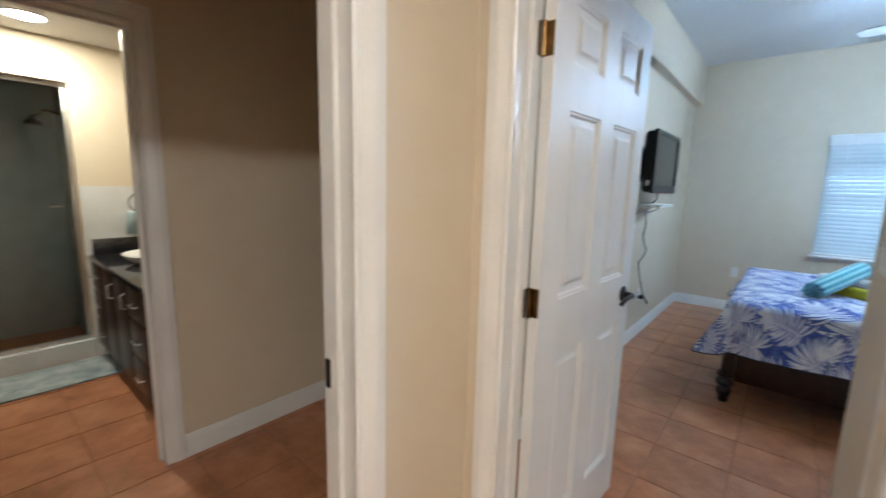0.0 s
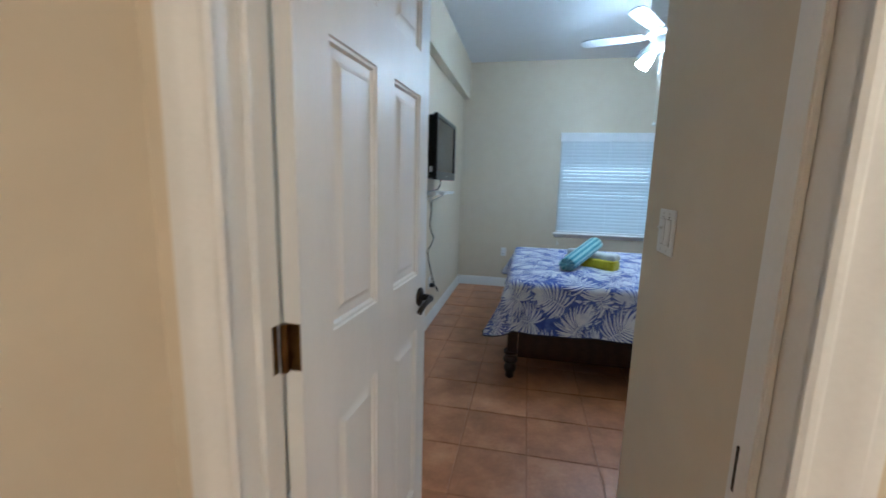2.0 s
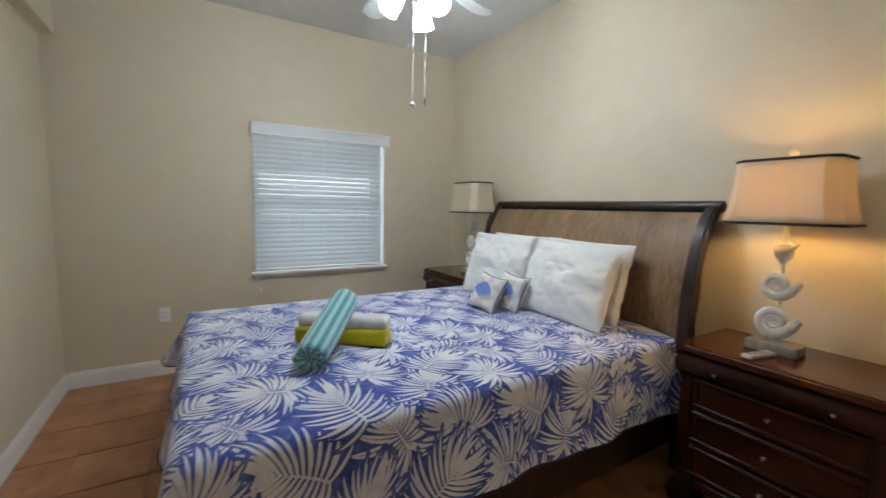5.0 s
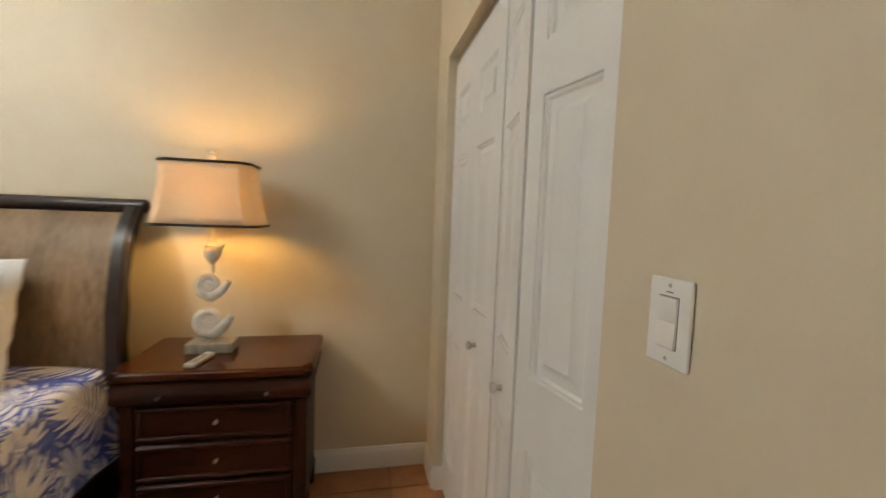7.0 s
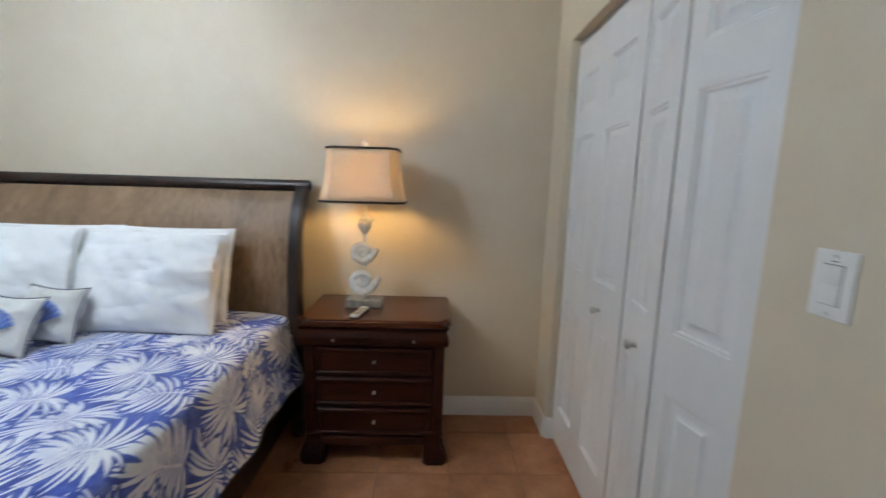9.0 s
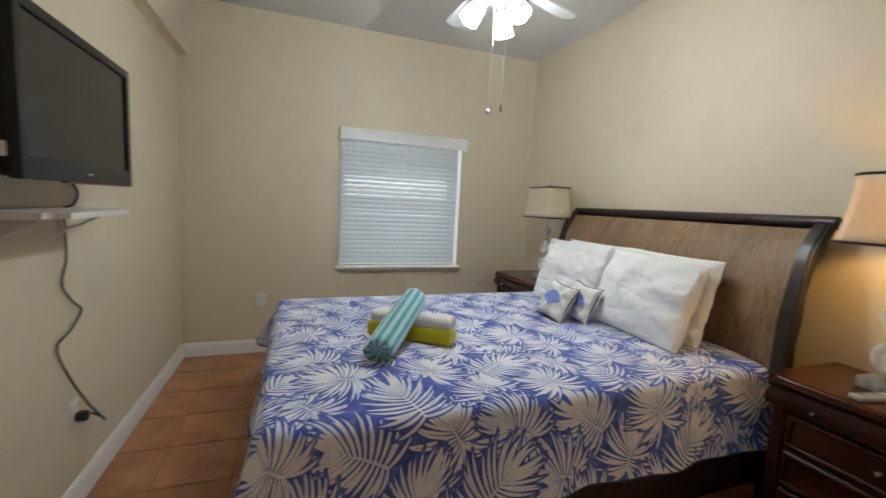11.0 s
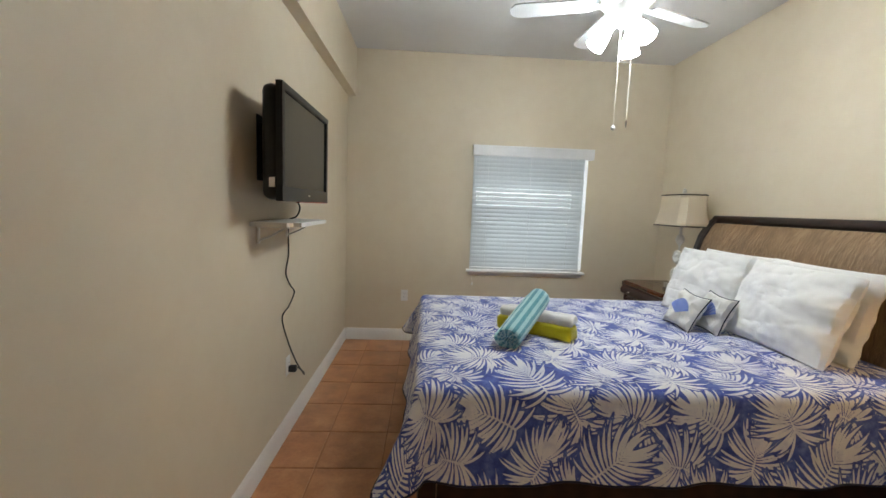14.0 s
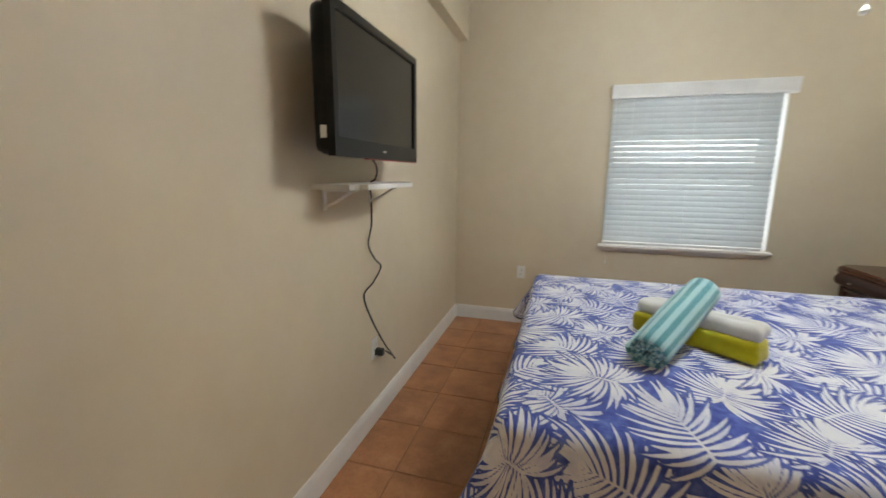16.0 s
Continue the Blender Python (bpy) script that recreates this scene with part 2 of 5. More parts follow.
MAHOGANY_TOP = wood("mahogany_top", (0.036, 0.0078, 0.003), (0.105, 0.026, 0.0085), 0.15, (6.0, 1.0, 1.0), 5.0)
BEDWOOD = wood("dark_walnut_stain", (0.008, 0.0032, 0.002), (0.026, 0.010, 0.006), 0.42, (1, 3, 6), 5.0)
WICKER = wicker_material()
BRONZE = surface("oil_rubbed_bronze", (0.020, 0.016, 0.013), (0.045, 0.034, 0.026), 0.38, 0.8, 20.0, 200.0, 0.1)
BRASS = surface("antique_brass", (0.13, 0.080, 0.030), (0.26, 0.16, 0.06), 0.30, 1.0, 30.0, 200.0, 0.1)
NICKEL = surface("brushed_nickel", (0.5, 0.49, 0.47), (0.62, 0.61, 0.59), 0.32, 1.0, 30.0, 300.0, 0.08)
PLASTIC = surface("white_switch_plastic", (0.76, 0.755, 0.74), (0.80, 0.795, 0.78), 0.32, 0, 12.0, 300.0, 0.03)
TVBLACK = surface("black_tv_plastic", (0.004, 0.004, 0.004), (0.008, 0.008, 0.008), 0.30, 0, 8.0, 260.0, 0.05, spec=0.22)
SCREEN = surface("tv_screen", (0.007, 0.007, 0.007), (0.010, 0.010, 0.010), 0.13, 0, 2.0, 300.0, 0.0, spec=0.32)
REDPLASTIC = surface("red_translucent_plastic", (0.30, 0.02, 0.015), (0.42, 0.035, 0.025), 0.3, 0, 10.0, 200.0, 0.0)
BLACKRUBBER = surface("black_cable_rubber", (0.010, 0.010, 0.010), (0.020, 0.020, 0.020), 0.55, 0, 20.0, 300.0, 0.1)
SHELFWHITE = surface("white_laminate_shelf", (0.70, 0.69, 0.66), (0.80, 0.79, 0.76), 0.3, 0, 5.0, 200.0, 0.03)
SHELL = surface("whitewashed_resin_shell", (0.55, 0.52, 0.47), (0.74, 0.72, 0.67), 0.6, 0, 26.0, 140.0, 0.5, 0.002)
DRIFT = surface("greywashed_lamp_base", (0.20, 0.185, 0.155), (0.36, 0.34, 0.29), 0.65, 0, 18.0, 150.0, 0.4, 0.002, (1, 5, 1))
SHADE = translucent("linen_lamp_shade", (0.72, 0.61, 0.46), 0.26)
SHADE_TRIM = fabric("dark_brown_shade_trim", (0.020, 0.014, 0.010), (0.04, 0.03, 0.02))
BULB = glow("warm_bulb", (1.0, 0.65, 0.21), BEDSIDE_GLOW)
FROST = glow("lit_frosted_glass", (0.82, 1.0, 1.10), FAN_GLOW)
FANBULB = glow("lit_fan_bulb", (0.86, 1.0, 1.06), FAN_BULB)
HALLGLASS = glow("lit_hall_glass", (1.0, 0.84, 0.62), HALL_GLOW)
BATHLENS = glow("lit_downlight_lens", (1.0, 0.80, 0.50), BATH_GLOW)
# Shade put into the blade colour: greyer than the fan's white, against lamp glare
BLADE = surface("dimmed_grey_fan_blade", (0.36, 0.37, 0.37), (0.44, 0.45, 0.45), 0.45, 0, 4.0, 160.0, 0.05)
FANWHITE = surface("white_fan_enamel", (0.70, 0.70, 0.69), (0.78, 0.78, 0.77), 0.35, 0, 6.0, 200.0, 0.04)
SLAT = translucent("white_blind_slat", (0.64, 0.68, 0.70), 0.30, 0.5, 90.0)
VINYL = surface("white_vinyl_frame", (0.72, 0.73, 0.73), (0.80, 0.81, 0.81), 0.35, 0, 6.0, 200.0, 0.04)
PANE = glass("window_glass", (0.97, 1.0, 0.99))
SHOWERGLASS = glass("shower_glass", (0.86, 0.93, 0.93), 0.08)
TEAL = striped_towel("teal_striped_terry", (0.40, 0.68, 0.70), (0.075, 0.34, 0.42), 62.0, 0)
YELLOW = fabric("chartreuse_terry", (0.46, 0.40, 0.006), (0.62, 0.55, 0.02), 330.0, 0.9, 14.0, 0.4)
WHITETERRY = fabric("white_terry", (0.72, 0.72, 0.70), (0.82, 0.82, 0.80), 330.0, 0.9, 14.0, 0.4)
BATHTILE = surface("white_wall_tile", (0.66, 0.67, 0.68), (0.74, 0.75, 0.76), 0.2, 0, 6.0, 120.0, 0.03)
GREYTILE = surface("grey_shower_tile", (0.30, 0.36, 0.385), (0.39, 0.45, 0.475), 0.3, 0, 6.0, 120.0, 0.05)
GRANITE = surface("black_granite", (0.010, 0.010, 0.012), (0.035, 0.035, 0.038), 0.12, 0, 60.0, 300.0, 0.0)
ESPRESSO = wood("espresso_cabinet", (0.016, 0.008, 0.006), (0.050, 0.026, 0.019), 0.35, (3, 1, 1), 5.0)
PORCELAIN = plain("white_porcelain", (0.80, 0.80, 0.79), 0.12)
BATHMAT = fabric("grey_blue_bath_mat", (0.16, 0.22, 0.25), (0.52, 0.56, 0.57), 260.0, 1.0, 7.0, 0.3)
TOWELBLUE = fabric("pale_blue_hand_towel", (0.45, 0.58, 0.64), (0.56, 0.68, 0.73), 330.0, 0.8, 14.0)
REMOTE = plain("silver_grey_remote", (0.42, 0.42, 0.40), 0.4)
BUTTONDARK = plain("dark_remote_keys", (0.05, 0.05, 0.05), 0.5)
GAPSHADE = plain("switch_gap_shade", (0.22, 0.21, 0.20), 0.6)
DARK = plain("dark_slot", (0.02, 0.02, 0.02), 0.7)
GREENERY = surface("pale_outdoor_backdrop", (0.20, 0.26, 0.22), (0.46, 0.50, 0.50), 0.9, 0, 1.4, 20.0, 0.0)


# ---- mesh helpers ----
def box(bm, lo, hi, m=None):
    """A box from corner to corner, optionally moved by a matrix."""
    c = [(x, y, z) for x in (lo[0], hi[0]) for y in (lo[1], hi[1]) for z in (lo[2], hi[2])]
    vs = [bm.verts.new(m @ Vector(p) if m else p) for p in c]
    fs = [bm.faces.new([vs[i] for i in q]) for q in ((0, 1, 3, 2), (4, 6, 7, 5), (0, 4, 5, 1), (2, 3, 7, 6), (0, 2, 6, 4), (1, 5, 7, 3))]
    return vs, fs


def rbox(lo, hi, r=0.004, seg=2, m=None):
    """A bevelled box in a bmesh of its own."""
    bm = bmesh.new()
    box(bm, lo, hi, m)
    if r > 0:
        bmesh.ops.bevel(bm, geom=bm.edges[:], offset=r, segments=seg, profile=0.5, affect="EDGES")
    return bm


def lathe(profile, n=24, m=None, bm=None):
    """A turned shape round z from (radius, height) pairs."""
    bm = bm or bmesh.new()
    rings = []
    for r, z in profile:
        ring = []
        for k in range(n):
            a = 2 * math.pi * k / n
            p = Vector((r * math.cos(a), r * math.sin(a), z))
            ring.append(bm.verts.new(m @ p if m else p))
        rings.append(ring)
    for a, b in zip(rings, rings[1:]):
        for k in range(n):
            bm.faces.new((a[k], a[(k + 1) % n], b[(k + 1) % n], b[k]))
    if profile[0][0] > 1e-4:
        bm.faces.new(list(reversed(rings[0])))
    if profile[-1][0] > 1e-4:
        bm.faces.new(rings[-1])
    return bm


def tube(points, radius, n=8, bm=None, closed=False):
    """A round cord along points; radius may be a list."""
    bm = bm or bmesh.new()
    pts = [Vector(p) for p in points]
    rad = radius if isinstance(radius, (list, tuple)) else [radius] * len(pts)
    rings, up = [], Vector((0.31, 0.17, 0.93)).normalized()
    for i, p in enumerate(pts):
        a, b = (pts[i - 1] if i or closed else pts[0]), (pts[(i + 1) % len(pts)] if i < len(pts) - 1 or closed else pts[-1])
        d = (b - a).normalized()
        s = d.cross(up)
        if s.length < 1e-3:
            s = d.cross(Vector((1, 0, 0)))
        s.normalize()
        u = s.cross(d)
        up = u if u.length > 0.5 else up
        rings.append([bm.verts.new(p + rad[i] * (math.cos(2 * math.pi * k / n) * s + math.sin(2 * math.pi * k / n) * u)) for k in range(n)])
    pairs = list(zip(rings, rings[1:])) + ([(rings[-1], rings[0])] if closed else [])
    for a, b in pairs:
        for k in range(n):
            bm.faces.new((a[k], a[(k + 1) % n], b[(k + 1) % n], b[k]))
    if not closed:
        bm.faces.new(list(reversed(rings[0])))
        bm.faces.new(rings[-1])
    return bm


def spline(points, steps=8):
    """Catmull-Rom through points."""
    p = [Vector(q) for q in points]
    p = [2 * p[0] - p[1]] + p + [2 * p[-1] - p[-2]]
    out = []
    for i in range(1, len(p) - 2):
        for k in range(steps):
            t = k / steps
            a, b, c, d = p[i - 1], p[i], p[i + 1], p[i + 2]
            out.append(0.5 * (2 * b + (c - a) * t + (2 * a - 5 * b + 4 * c - d) * t * t + (3 * b - a - 3 * c + d) * t ** 3))
    return out + [p[-2]]


def finish(name, bm, mat, smooth=True):
    bmesh.ops.recalc_face_normals(bm, faces=bm.faces[:])
    me = bpy.data.meshes.new(name)
    bm.to_mesh(me)
    bm.free()
    for f in me.polygons:
        f.use_smooth = smooth
    if smooth:
        me.set_sharp_from_angle(angle=radians(32))
    me.materials.append(mat)
    return me


def part(name, bm, mat, parent, label="", smooth=True):
    ob = new(name, finish(name, bm, mat, smooth))
    ob.parent = parent
    return tagged(ob, label) if label else ob


def thing(name, place, label, category, group="", kind="", turn=0):
    ob = new(name)
    ob.matrix_basis = pose(*place, 0, 0, turn)
    ob.empty_display_size = 0.1
    return tagged(ob, label, category, group, kind)


def solid(name, boxes, mat, label, category, kind="structure", r=0.0):
    bm = bmesh.new()
    for lo, hi in boxes:
        box(bm, lo, hi)
    return tagged(new(name, finish(name, bm, mat, False)), label, category, "", kind)


def extrude_profile(profile, length, bm=None, m=None):
    """A moulding: profile points (out, up) run along +x for a length; m places it."""
    bm = bm or bmesh.new()
    ends = [[bm.verts.new((m or Matrix()) @ Vector((x, o, u))) for o, u in profile] for x in (0, length)]
    k = len(profile)
    for i in range(k):
        bm.faces.new((ends[0][i], ends[0][(i + 1) % k], ends[1][(i + 1) % k], ends[1][i]))
    bm.faces.new(ends[0])
    bm.faces.new(list(reversed(ends[1])))
    return bm


# ---- structure ----
WX, EX, SY, NY, CZ = -0.993, 2.20, 2.851, 6.87, 2.860
PX, HY, HX, BX = 0.243, 1.998, -0.675, -2.17     # partition face, hall wall face, hall west wall face, passage west wall face
DL, DR, DH = -0.550, 0.200, 2.045                # bedroom door opening
WL, WR, WB, WT = 0.260, 1.415, 0.765, 1.955      # window opening
CL, CR, CH = 0.655, 1.972, 2.11                  # closet opening
LOW, TOP = -0.06, 2.95

solid("wall_north", [((-1.13, NY, LOW), (WL, NY + 0.16, TOP)), ((WR, NY, LOW), (2.32, NY + 0.16, TOP)),
                     ((WL, NY, LOW), (WR, NY + 0.16, WB)), ((WL, NY, WT), (WR, NY + 0.16, TOP))], PAINT, "cream painted bedroom wall with a window", "wall")
solid("wall_west", [((-1.13, 2.114, LOW), (WX, NY, TOP))], PAINT, "cream painted bedroom wall behind the television", "wall")
solid("wall_east", [((EX, 2.114, LOW), (2.32, NY, TOP))], PAINT, "cream painted bedroom wall behind the headboard", "wall")
solid("wall_closet", [((0.357, 2.745, LOW), (CL, SY, TOP)), ((CR, 2.745, LOW), (EX, SY, TOP)), ((CL, 2.745, CH), (CR, SY, TOP))], PAINT, "cream painted wall with the closet opening", "wall")
solid("wall_partition", [((PX, 2.114, LOW), (0.357, SY, TOP))], PAINT, "cream painted short wall beside the bedroom door", "wall")
solid("wall_hall_north", [((-1.13, HY, LOW), (DL - 0.02, 2.114, TOP)), ((DR + 0.02, HY, LOW), (2.32, 2.114, TOP)), ((DL - 0.02, HY, DH + 0.02), (DR + 0.02, 2.114, TOP))],
      PAINT, "cream painted hall wall with the bedroom doorway", "wall")
solid("wall_hall_west", [((HX - 0.11, -0.6, LOW), (HX, 0.745, TOP)), ((HX - 0.11, 1.585, LOW), (HX, HY, TOP)), ((HX - 0.11, 0.745, 2.065), (HX, 1.585, TOP))],
      PAINT, "cream painted hall wall with a cased opening", "wall")
solid("wall_hall_south", [((-5.1, -0.72, LOW), (2.32, -0.6, TOP))], PAINT, "cream painted wall closing the hall", "wall")
solid("wall_hall_east", [((1.5, -0.6, LOW), (1.62, HY, TOP))], PAINT, "cream painted wall at the hall end", "wall")
solid("wall_passage_west", [((BX - 0.12, -0.6, LOW), (BX, 0.80, TOP)), ((BX - 0.12, 1.574, LOW), (BX, 3.3, TOP)), ((BX - 0.12, 0.80, 2.06), (BX, 1.574, TOP))],
      PAINT, "cream painted passage wall with the bathroom doorway", "wall")
solid("wall_passage_north", [((BX - 0.12, 3.3, LOW), (-1.13, 3.42, TOP))], PAINT, "cream painted wall closing the passage", "wall")
solid("wall_bath_north", [((-5.1, 2.29, LOW), (BX - 0.12, 2.41, TOP))], PAINT, "cream painted bathroom wall behind the vanity", "wall")
solid("wall_bath_west", [((-4.12, 1.59, LOW), (-4.0, 2.29, TOP)), ((-4.12, -0.6, LOW), (-4.0, 0.48, TOP)), ((-4.12, 0.48, 2.06), (-4.0, 1.59, TOP))], PAINT, "cream painted bathroom wall beside the shower", "wall")
solid("wall_shower", [((-5.1, -0.6, LOW), (-5.0, 2.36, TOP)), ((-5.0, 1.63, LOW), (-4.12, 1.73, TOP)), ((-5.0, 0.33, LOW), (-4.12, 0.43, TOP))], GREYTILE, "grey tiled shower alcove wall", "wall")
solid("ceiling", [((-1.13, 2.114, CZ), (2.32, NY, CZ + 0.1))], CEIL, "white painted bedroom ceiling", "ceiling")
solid("ceiling_hall", [((BX, -0.6, 2.60), (1.5, HY, 2.7)), ((BX, HY, 2.60), (-1.13, 3.3, 2.7))], CEIL, "white painted hall ceiling", "ceiling")
solid("ceiling_bath", [((-5.0, -0.6, 2.35), (BX - 0.12, 2.29, 2.45))], CEIL, "white painted bathroom ceiling", "ceiling")
solid("beam", [((WX, 2.114, 2.417), (-0.912, NY, CZ))], PAINT, "cream painted soffit beam along the wall top", "beam")
solid("ground_outside", [((-60, 7.03, -0.5), (60, 120, -0.4))], GREENERY, "pale ground outside the window", "ground")

# sub-floor that shows as grout between the tiles
floor = solid("floor", [((-5.1, -0.72, -0.06), (2.32, 7.03, -0.0035))], GROUT, "terracotta ceramic tile floor with dark grout", "floor")

# baseboards: profile (out, up)
BASE = [(0.0, 0.0), (0.015, 0.0), (0.015, 0.088), (0.012, 0.098), (0.009, 0.104), (0.008, 0.112), (0.004, 0.118), (0.0, 0.118)]


def baseboard(x0, y0, x1, y1):
    """Runs from one floor point to another, standing out to its left."""
    length, a = math.hypot(x1 - x0, y1 - y0), math.degrees(math.atan2(y1 - y0, x1 - x0))
    bm = extrude_profile(BASE, length, None, pose(x0, y0, 0, 0, 0, a))
    tagged(new("baseboard", finish("baseboard", bm, TRIM)), "white painted moulded baseboard along the wall", "baseboard", "baseboards", "structure")


baseboard(WX, NY, WX, 2.13)
baseboard(EX - 0.016, NY, WX + 0.016, NY)
baseboard(EX, SY, EX, NY)
baseboard(CR + 0.0, SY, EX - 0.016, SY)
baseboard(PX + 0.02, SY, CL, SY)
baseboard(PX, 2.13, PX, SY)
baseboard(BX, 3.3, BX, 1.641)
baseboard(HX, HY - 0.016, HX, 1.652)
baseboard(1.5, HY, 0.30, HY)
baseboard(CR, 2.79, CR, SY)

# casings: profile across the trim's width (along, out)
CASE = [(0.0, 0.0), (0.0, 0.009), (0.006, 0.013), (0.014, 0.013), (0.018, 0.010), (0.030, 0.012), (0.044, 0.017), (0.052, 0.020), (0.062, 0.020), (0.066, 0.016), (0.082, 0.016), (0.085, 0.012), (0.085, 0.0)]


def casing_leg(bm, m, height):
    """A casing upright: width along +x from the opening's edge, out along +y, height along z."""
    lo = [bm.verts.new(m @ Vector((a, o, 0))) for a, o in CASE]
    hi = [bm.verts.new(m @ Vector((a, o, height + a))) for a, o in CASE]
    k = len(CASE)
    for i in range(k):
        bm.faces.new((lo[i], lo[(i + 1) % k], hi[(i + 1) % k], hi[i]))
    bm.faces.new(lo)
    bm.faces.new(hi)


def casing_head(bm, m, width, height):
    lo = [bm.verts.new(m @ Vector((-a, o, height + a))) for a, o in CASE]
    hi = [bm.verts.new(m @ Vector((width + a, o, height + a))) for a, o in CASE]
    k = len(CASE)
    for i in range(k):
        bm.faces.new((lo[i], lo[(i + 1) % k], hi[(i + 1) % k], hi[i]))
    bm.faces.new(lo)
    bm.faces.new(hi)


def door_frame(name, m, width, height, depth, label, stop=True, sides=(0, 1), strike=None):
    """Jambs, head, stop and casings of an opening. Local: x across the opening, y out of the wall towards the viewer, origin at one foot; the wall lies at y from -depth to 0."""
    f = thing(name, (0, 0, 0), label, "door frame", "", "structure")
    bm = bmesh.new()
    for lo, hi in (((-0.02, -depth - 0.002, 0), (0, 0.002, height)), ((width, -depth - 0.002, 0), (width + 0.02, 0.002, height)), ((-0.02, -depth - 0.002, height), (width + 0.02, 0.002, height + 0.02))):
        box(bm, lo, hi, m)
    part("jamb", bm, TRIM, f, "", False)
    if stop:
        bm = bmesh.new()
        y0, y1 = -depth + 0.037, -depth + 0.072
        for lo, hi in (((0, y0, 0), (0.012, y1, height - 0.012)), ((width - 0.012, y0, 0), (width, y1, height - 0.012)), ((0, y0, height - 0.012), (width, y1, height))):
            box(bm, lo, hi, m)
        bmesh.ops.bevel(bm, geom=bm.edges[:], offset=0.003, segments=2, affect="EDGES")
        part("door_stop", bm, TRIM, f)
    for side in sides:
        flip = m if side == 0 else m @ Matrix.Translation((0, -depth, 0)) @ Matrix.Diagonal((1, -1, 1, 1))
        for leg in (0, 1):
            bm = bmesh.new()
            casing_leg(bm, flip @ (Matrix.Translation((width, 0, 0)) if leg else Matrix.Diagonal((-1, 1, 1, 1))), height)
            part("casing", bm, TRIM, f)
        bm = bmesh.new()
        casing_head(bm, flip, width, height)
        part("casing", bm, TRIM, f)
    if strike:
        x, y, z = strike
        bm = rbox((x - 0.002, y - 0.016, z - 0.036), (x + 0.002, y + 0.016, z + 0.036), 0.001, 1, m)
        part("strike_plate", bm, BRONZE, f, "dark bronze strike plate")
    return f


FRONT = pose(0, 0, 0, 0, 0, 180)
door_frame("door_frame_bedroom", Matrix.Translation((DR, HY, 0)) @ FRONT, DR - DL, DH, 0.116, "white painted door frame with moulded casing", True, (0,), (0.0015, -0.085, 0.955))
door_frame("door_frame_passage", Matrix.Translation((HX, 0.765, 0)) @ pose(0, 0, 0, 0, 0, 90) @ Matrix.Diagonal((1, -1, 1, 1)), 0.80, 2.045, 0.11,
           "white painted door frame between hall and passage", True, (0,), (0.7985, -0.090, 0.945))
door_frame("door_frame_bathroom", Matrix.Translation((BX, 0.822, 0)) @ pose(0, 0, 0, 0, 0, 90) @ Matrix.Diagonal((1, -1, 1, 1)), 0.732, 2.035, 0.12, "cream-white bathroom door frame with moulded casing", True, (0,))


# ---- doors ----
def panel_leaf(width, height, thick, columns, rows, y_front=0.0):
    """A moulded panel door leaf: x 0..width, z 0..height, front face at y=0, back at y=-thick. Panels sunk with a raised field."""
    bm = bmesh.new()
    xs, zs = [0.0], [0.0]
    for a, b in columns:
        xs += [a, b]
    for a, b in rows:
        zs += [a, b]
    xs.append(width)
    zs.append(height)
    for face, sgn in ((0.0, 1), (-thick, -1)):
        grid = [[bm.verts.new((x, face, z)) for z in zs] for x in xs]
        for i in range(len(xs) - 1):
            for j in range(len(zs) - 1):
                quad = (grid[i][j], grid[i + 1][j], grid[i + 1][j + 1], grid[i][j + 1])
                if i % 2 == 1 and j % 2 == 1:
                    x0, x1, z0, z1 = xs[i], xs[i + 1], zs[j], zs[j + 1]
                    ring = list(quad)
                    for inset, deep in ((0.003, 0.004), (0.009, 0.005), (0.014, 0.0115), (0.030, 0.012), (0.045, 0.0045), (0.048, 0.0025)):
                        y = face - sgn * deep
                        nxt = [bm.verts.new(p) for p in ((x0 + inset, y, z0 + inset), (x1 - inset, y, z0 + inset), (x1 - inset, y, z1 - inset), (x0 + inset, y, z1 - inset))]
                        for k in range(4):
                            bm.faces.new((ring[k], ring[(k + 1) % 4], nxt[(k + 1) % 4], nxt[k]))
                        ring = nxt
                    bm.faces.new(ring)
                else:
                    bm.faces.new(quad)
        if sgn == 1:
            front = grid
        else:
            back = grid
    nx, nz = len(xs), len(zs)
    for i in range(nx - 1):
        bm.faces.new((front[i][0], front[i + 1][0], back[i + 1][0], back[i][0]))
        bm.faces.new((front[i][nz - 1], front[i + 1][nz - 1], back[i + 1][nz - 1], back[i][nz - 1]))
    for j in range(nz - 1):
        bm.faces.new((front[0][j], front[0][j + 1], back[0][j + 1], back[0][j]))
        bm.faces.new((front[nx - 1][j], front[nx - 1][j + 1], back[nx - 1][j + 1], back[nx - 1][j]))
    return bm


LEAF, LEAF_ANGLE = 0.765, 87.0
door = thing("door_1", (DL + 0.004, 2.104, 0), "white six-panel bedroom door standing open", "door", "", "structure", LEAF_ANGLE)
ROWS6 = [(0.21, 0.845), (1.035, 1.615), (1.745, 1.925)]
part("leaf", (lambda bm: (bmesh.ops.translate(bm, verts=bm.verts[:], vec=(0.014, -0.002, 0.012)), bm)[1])(panel_leaf(LEAF, 2.025, 0.035, [(0.115, 0.335), (0.450, 0.670)], ROWS6)), DOORPAINT, door)


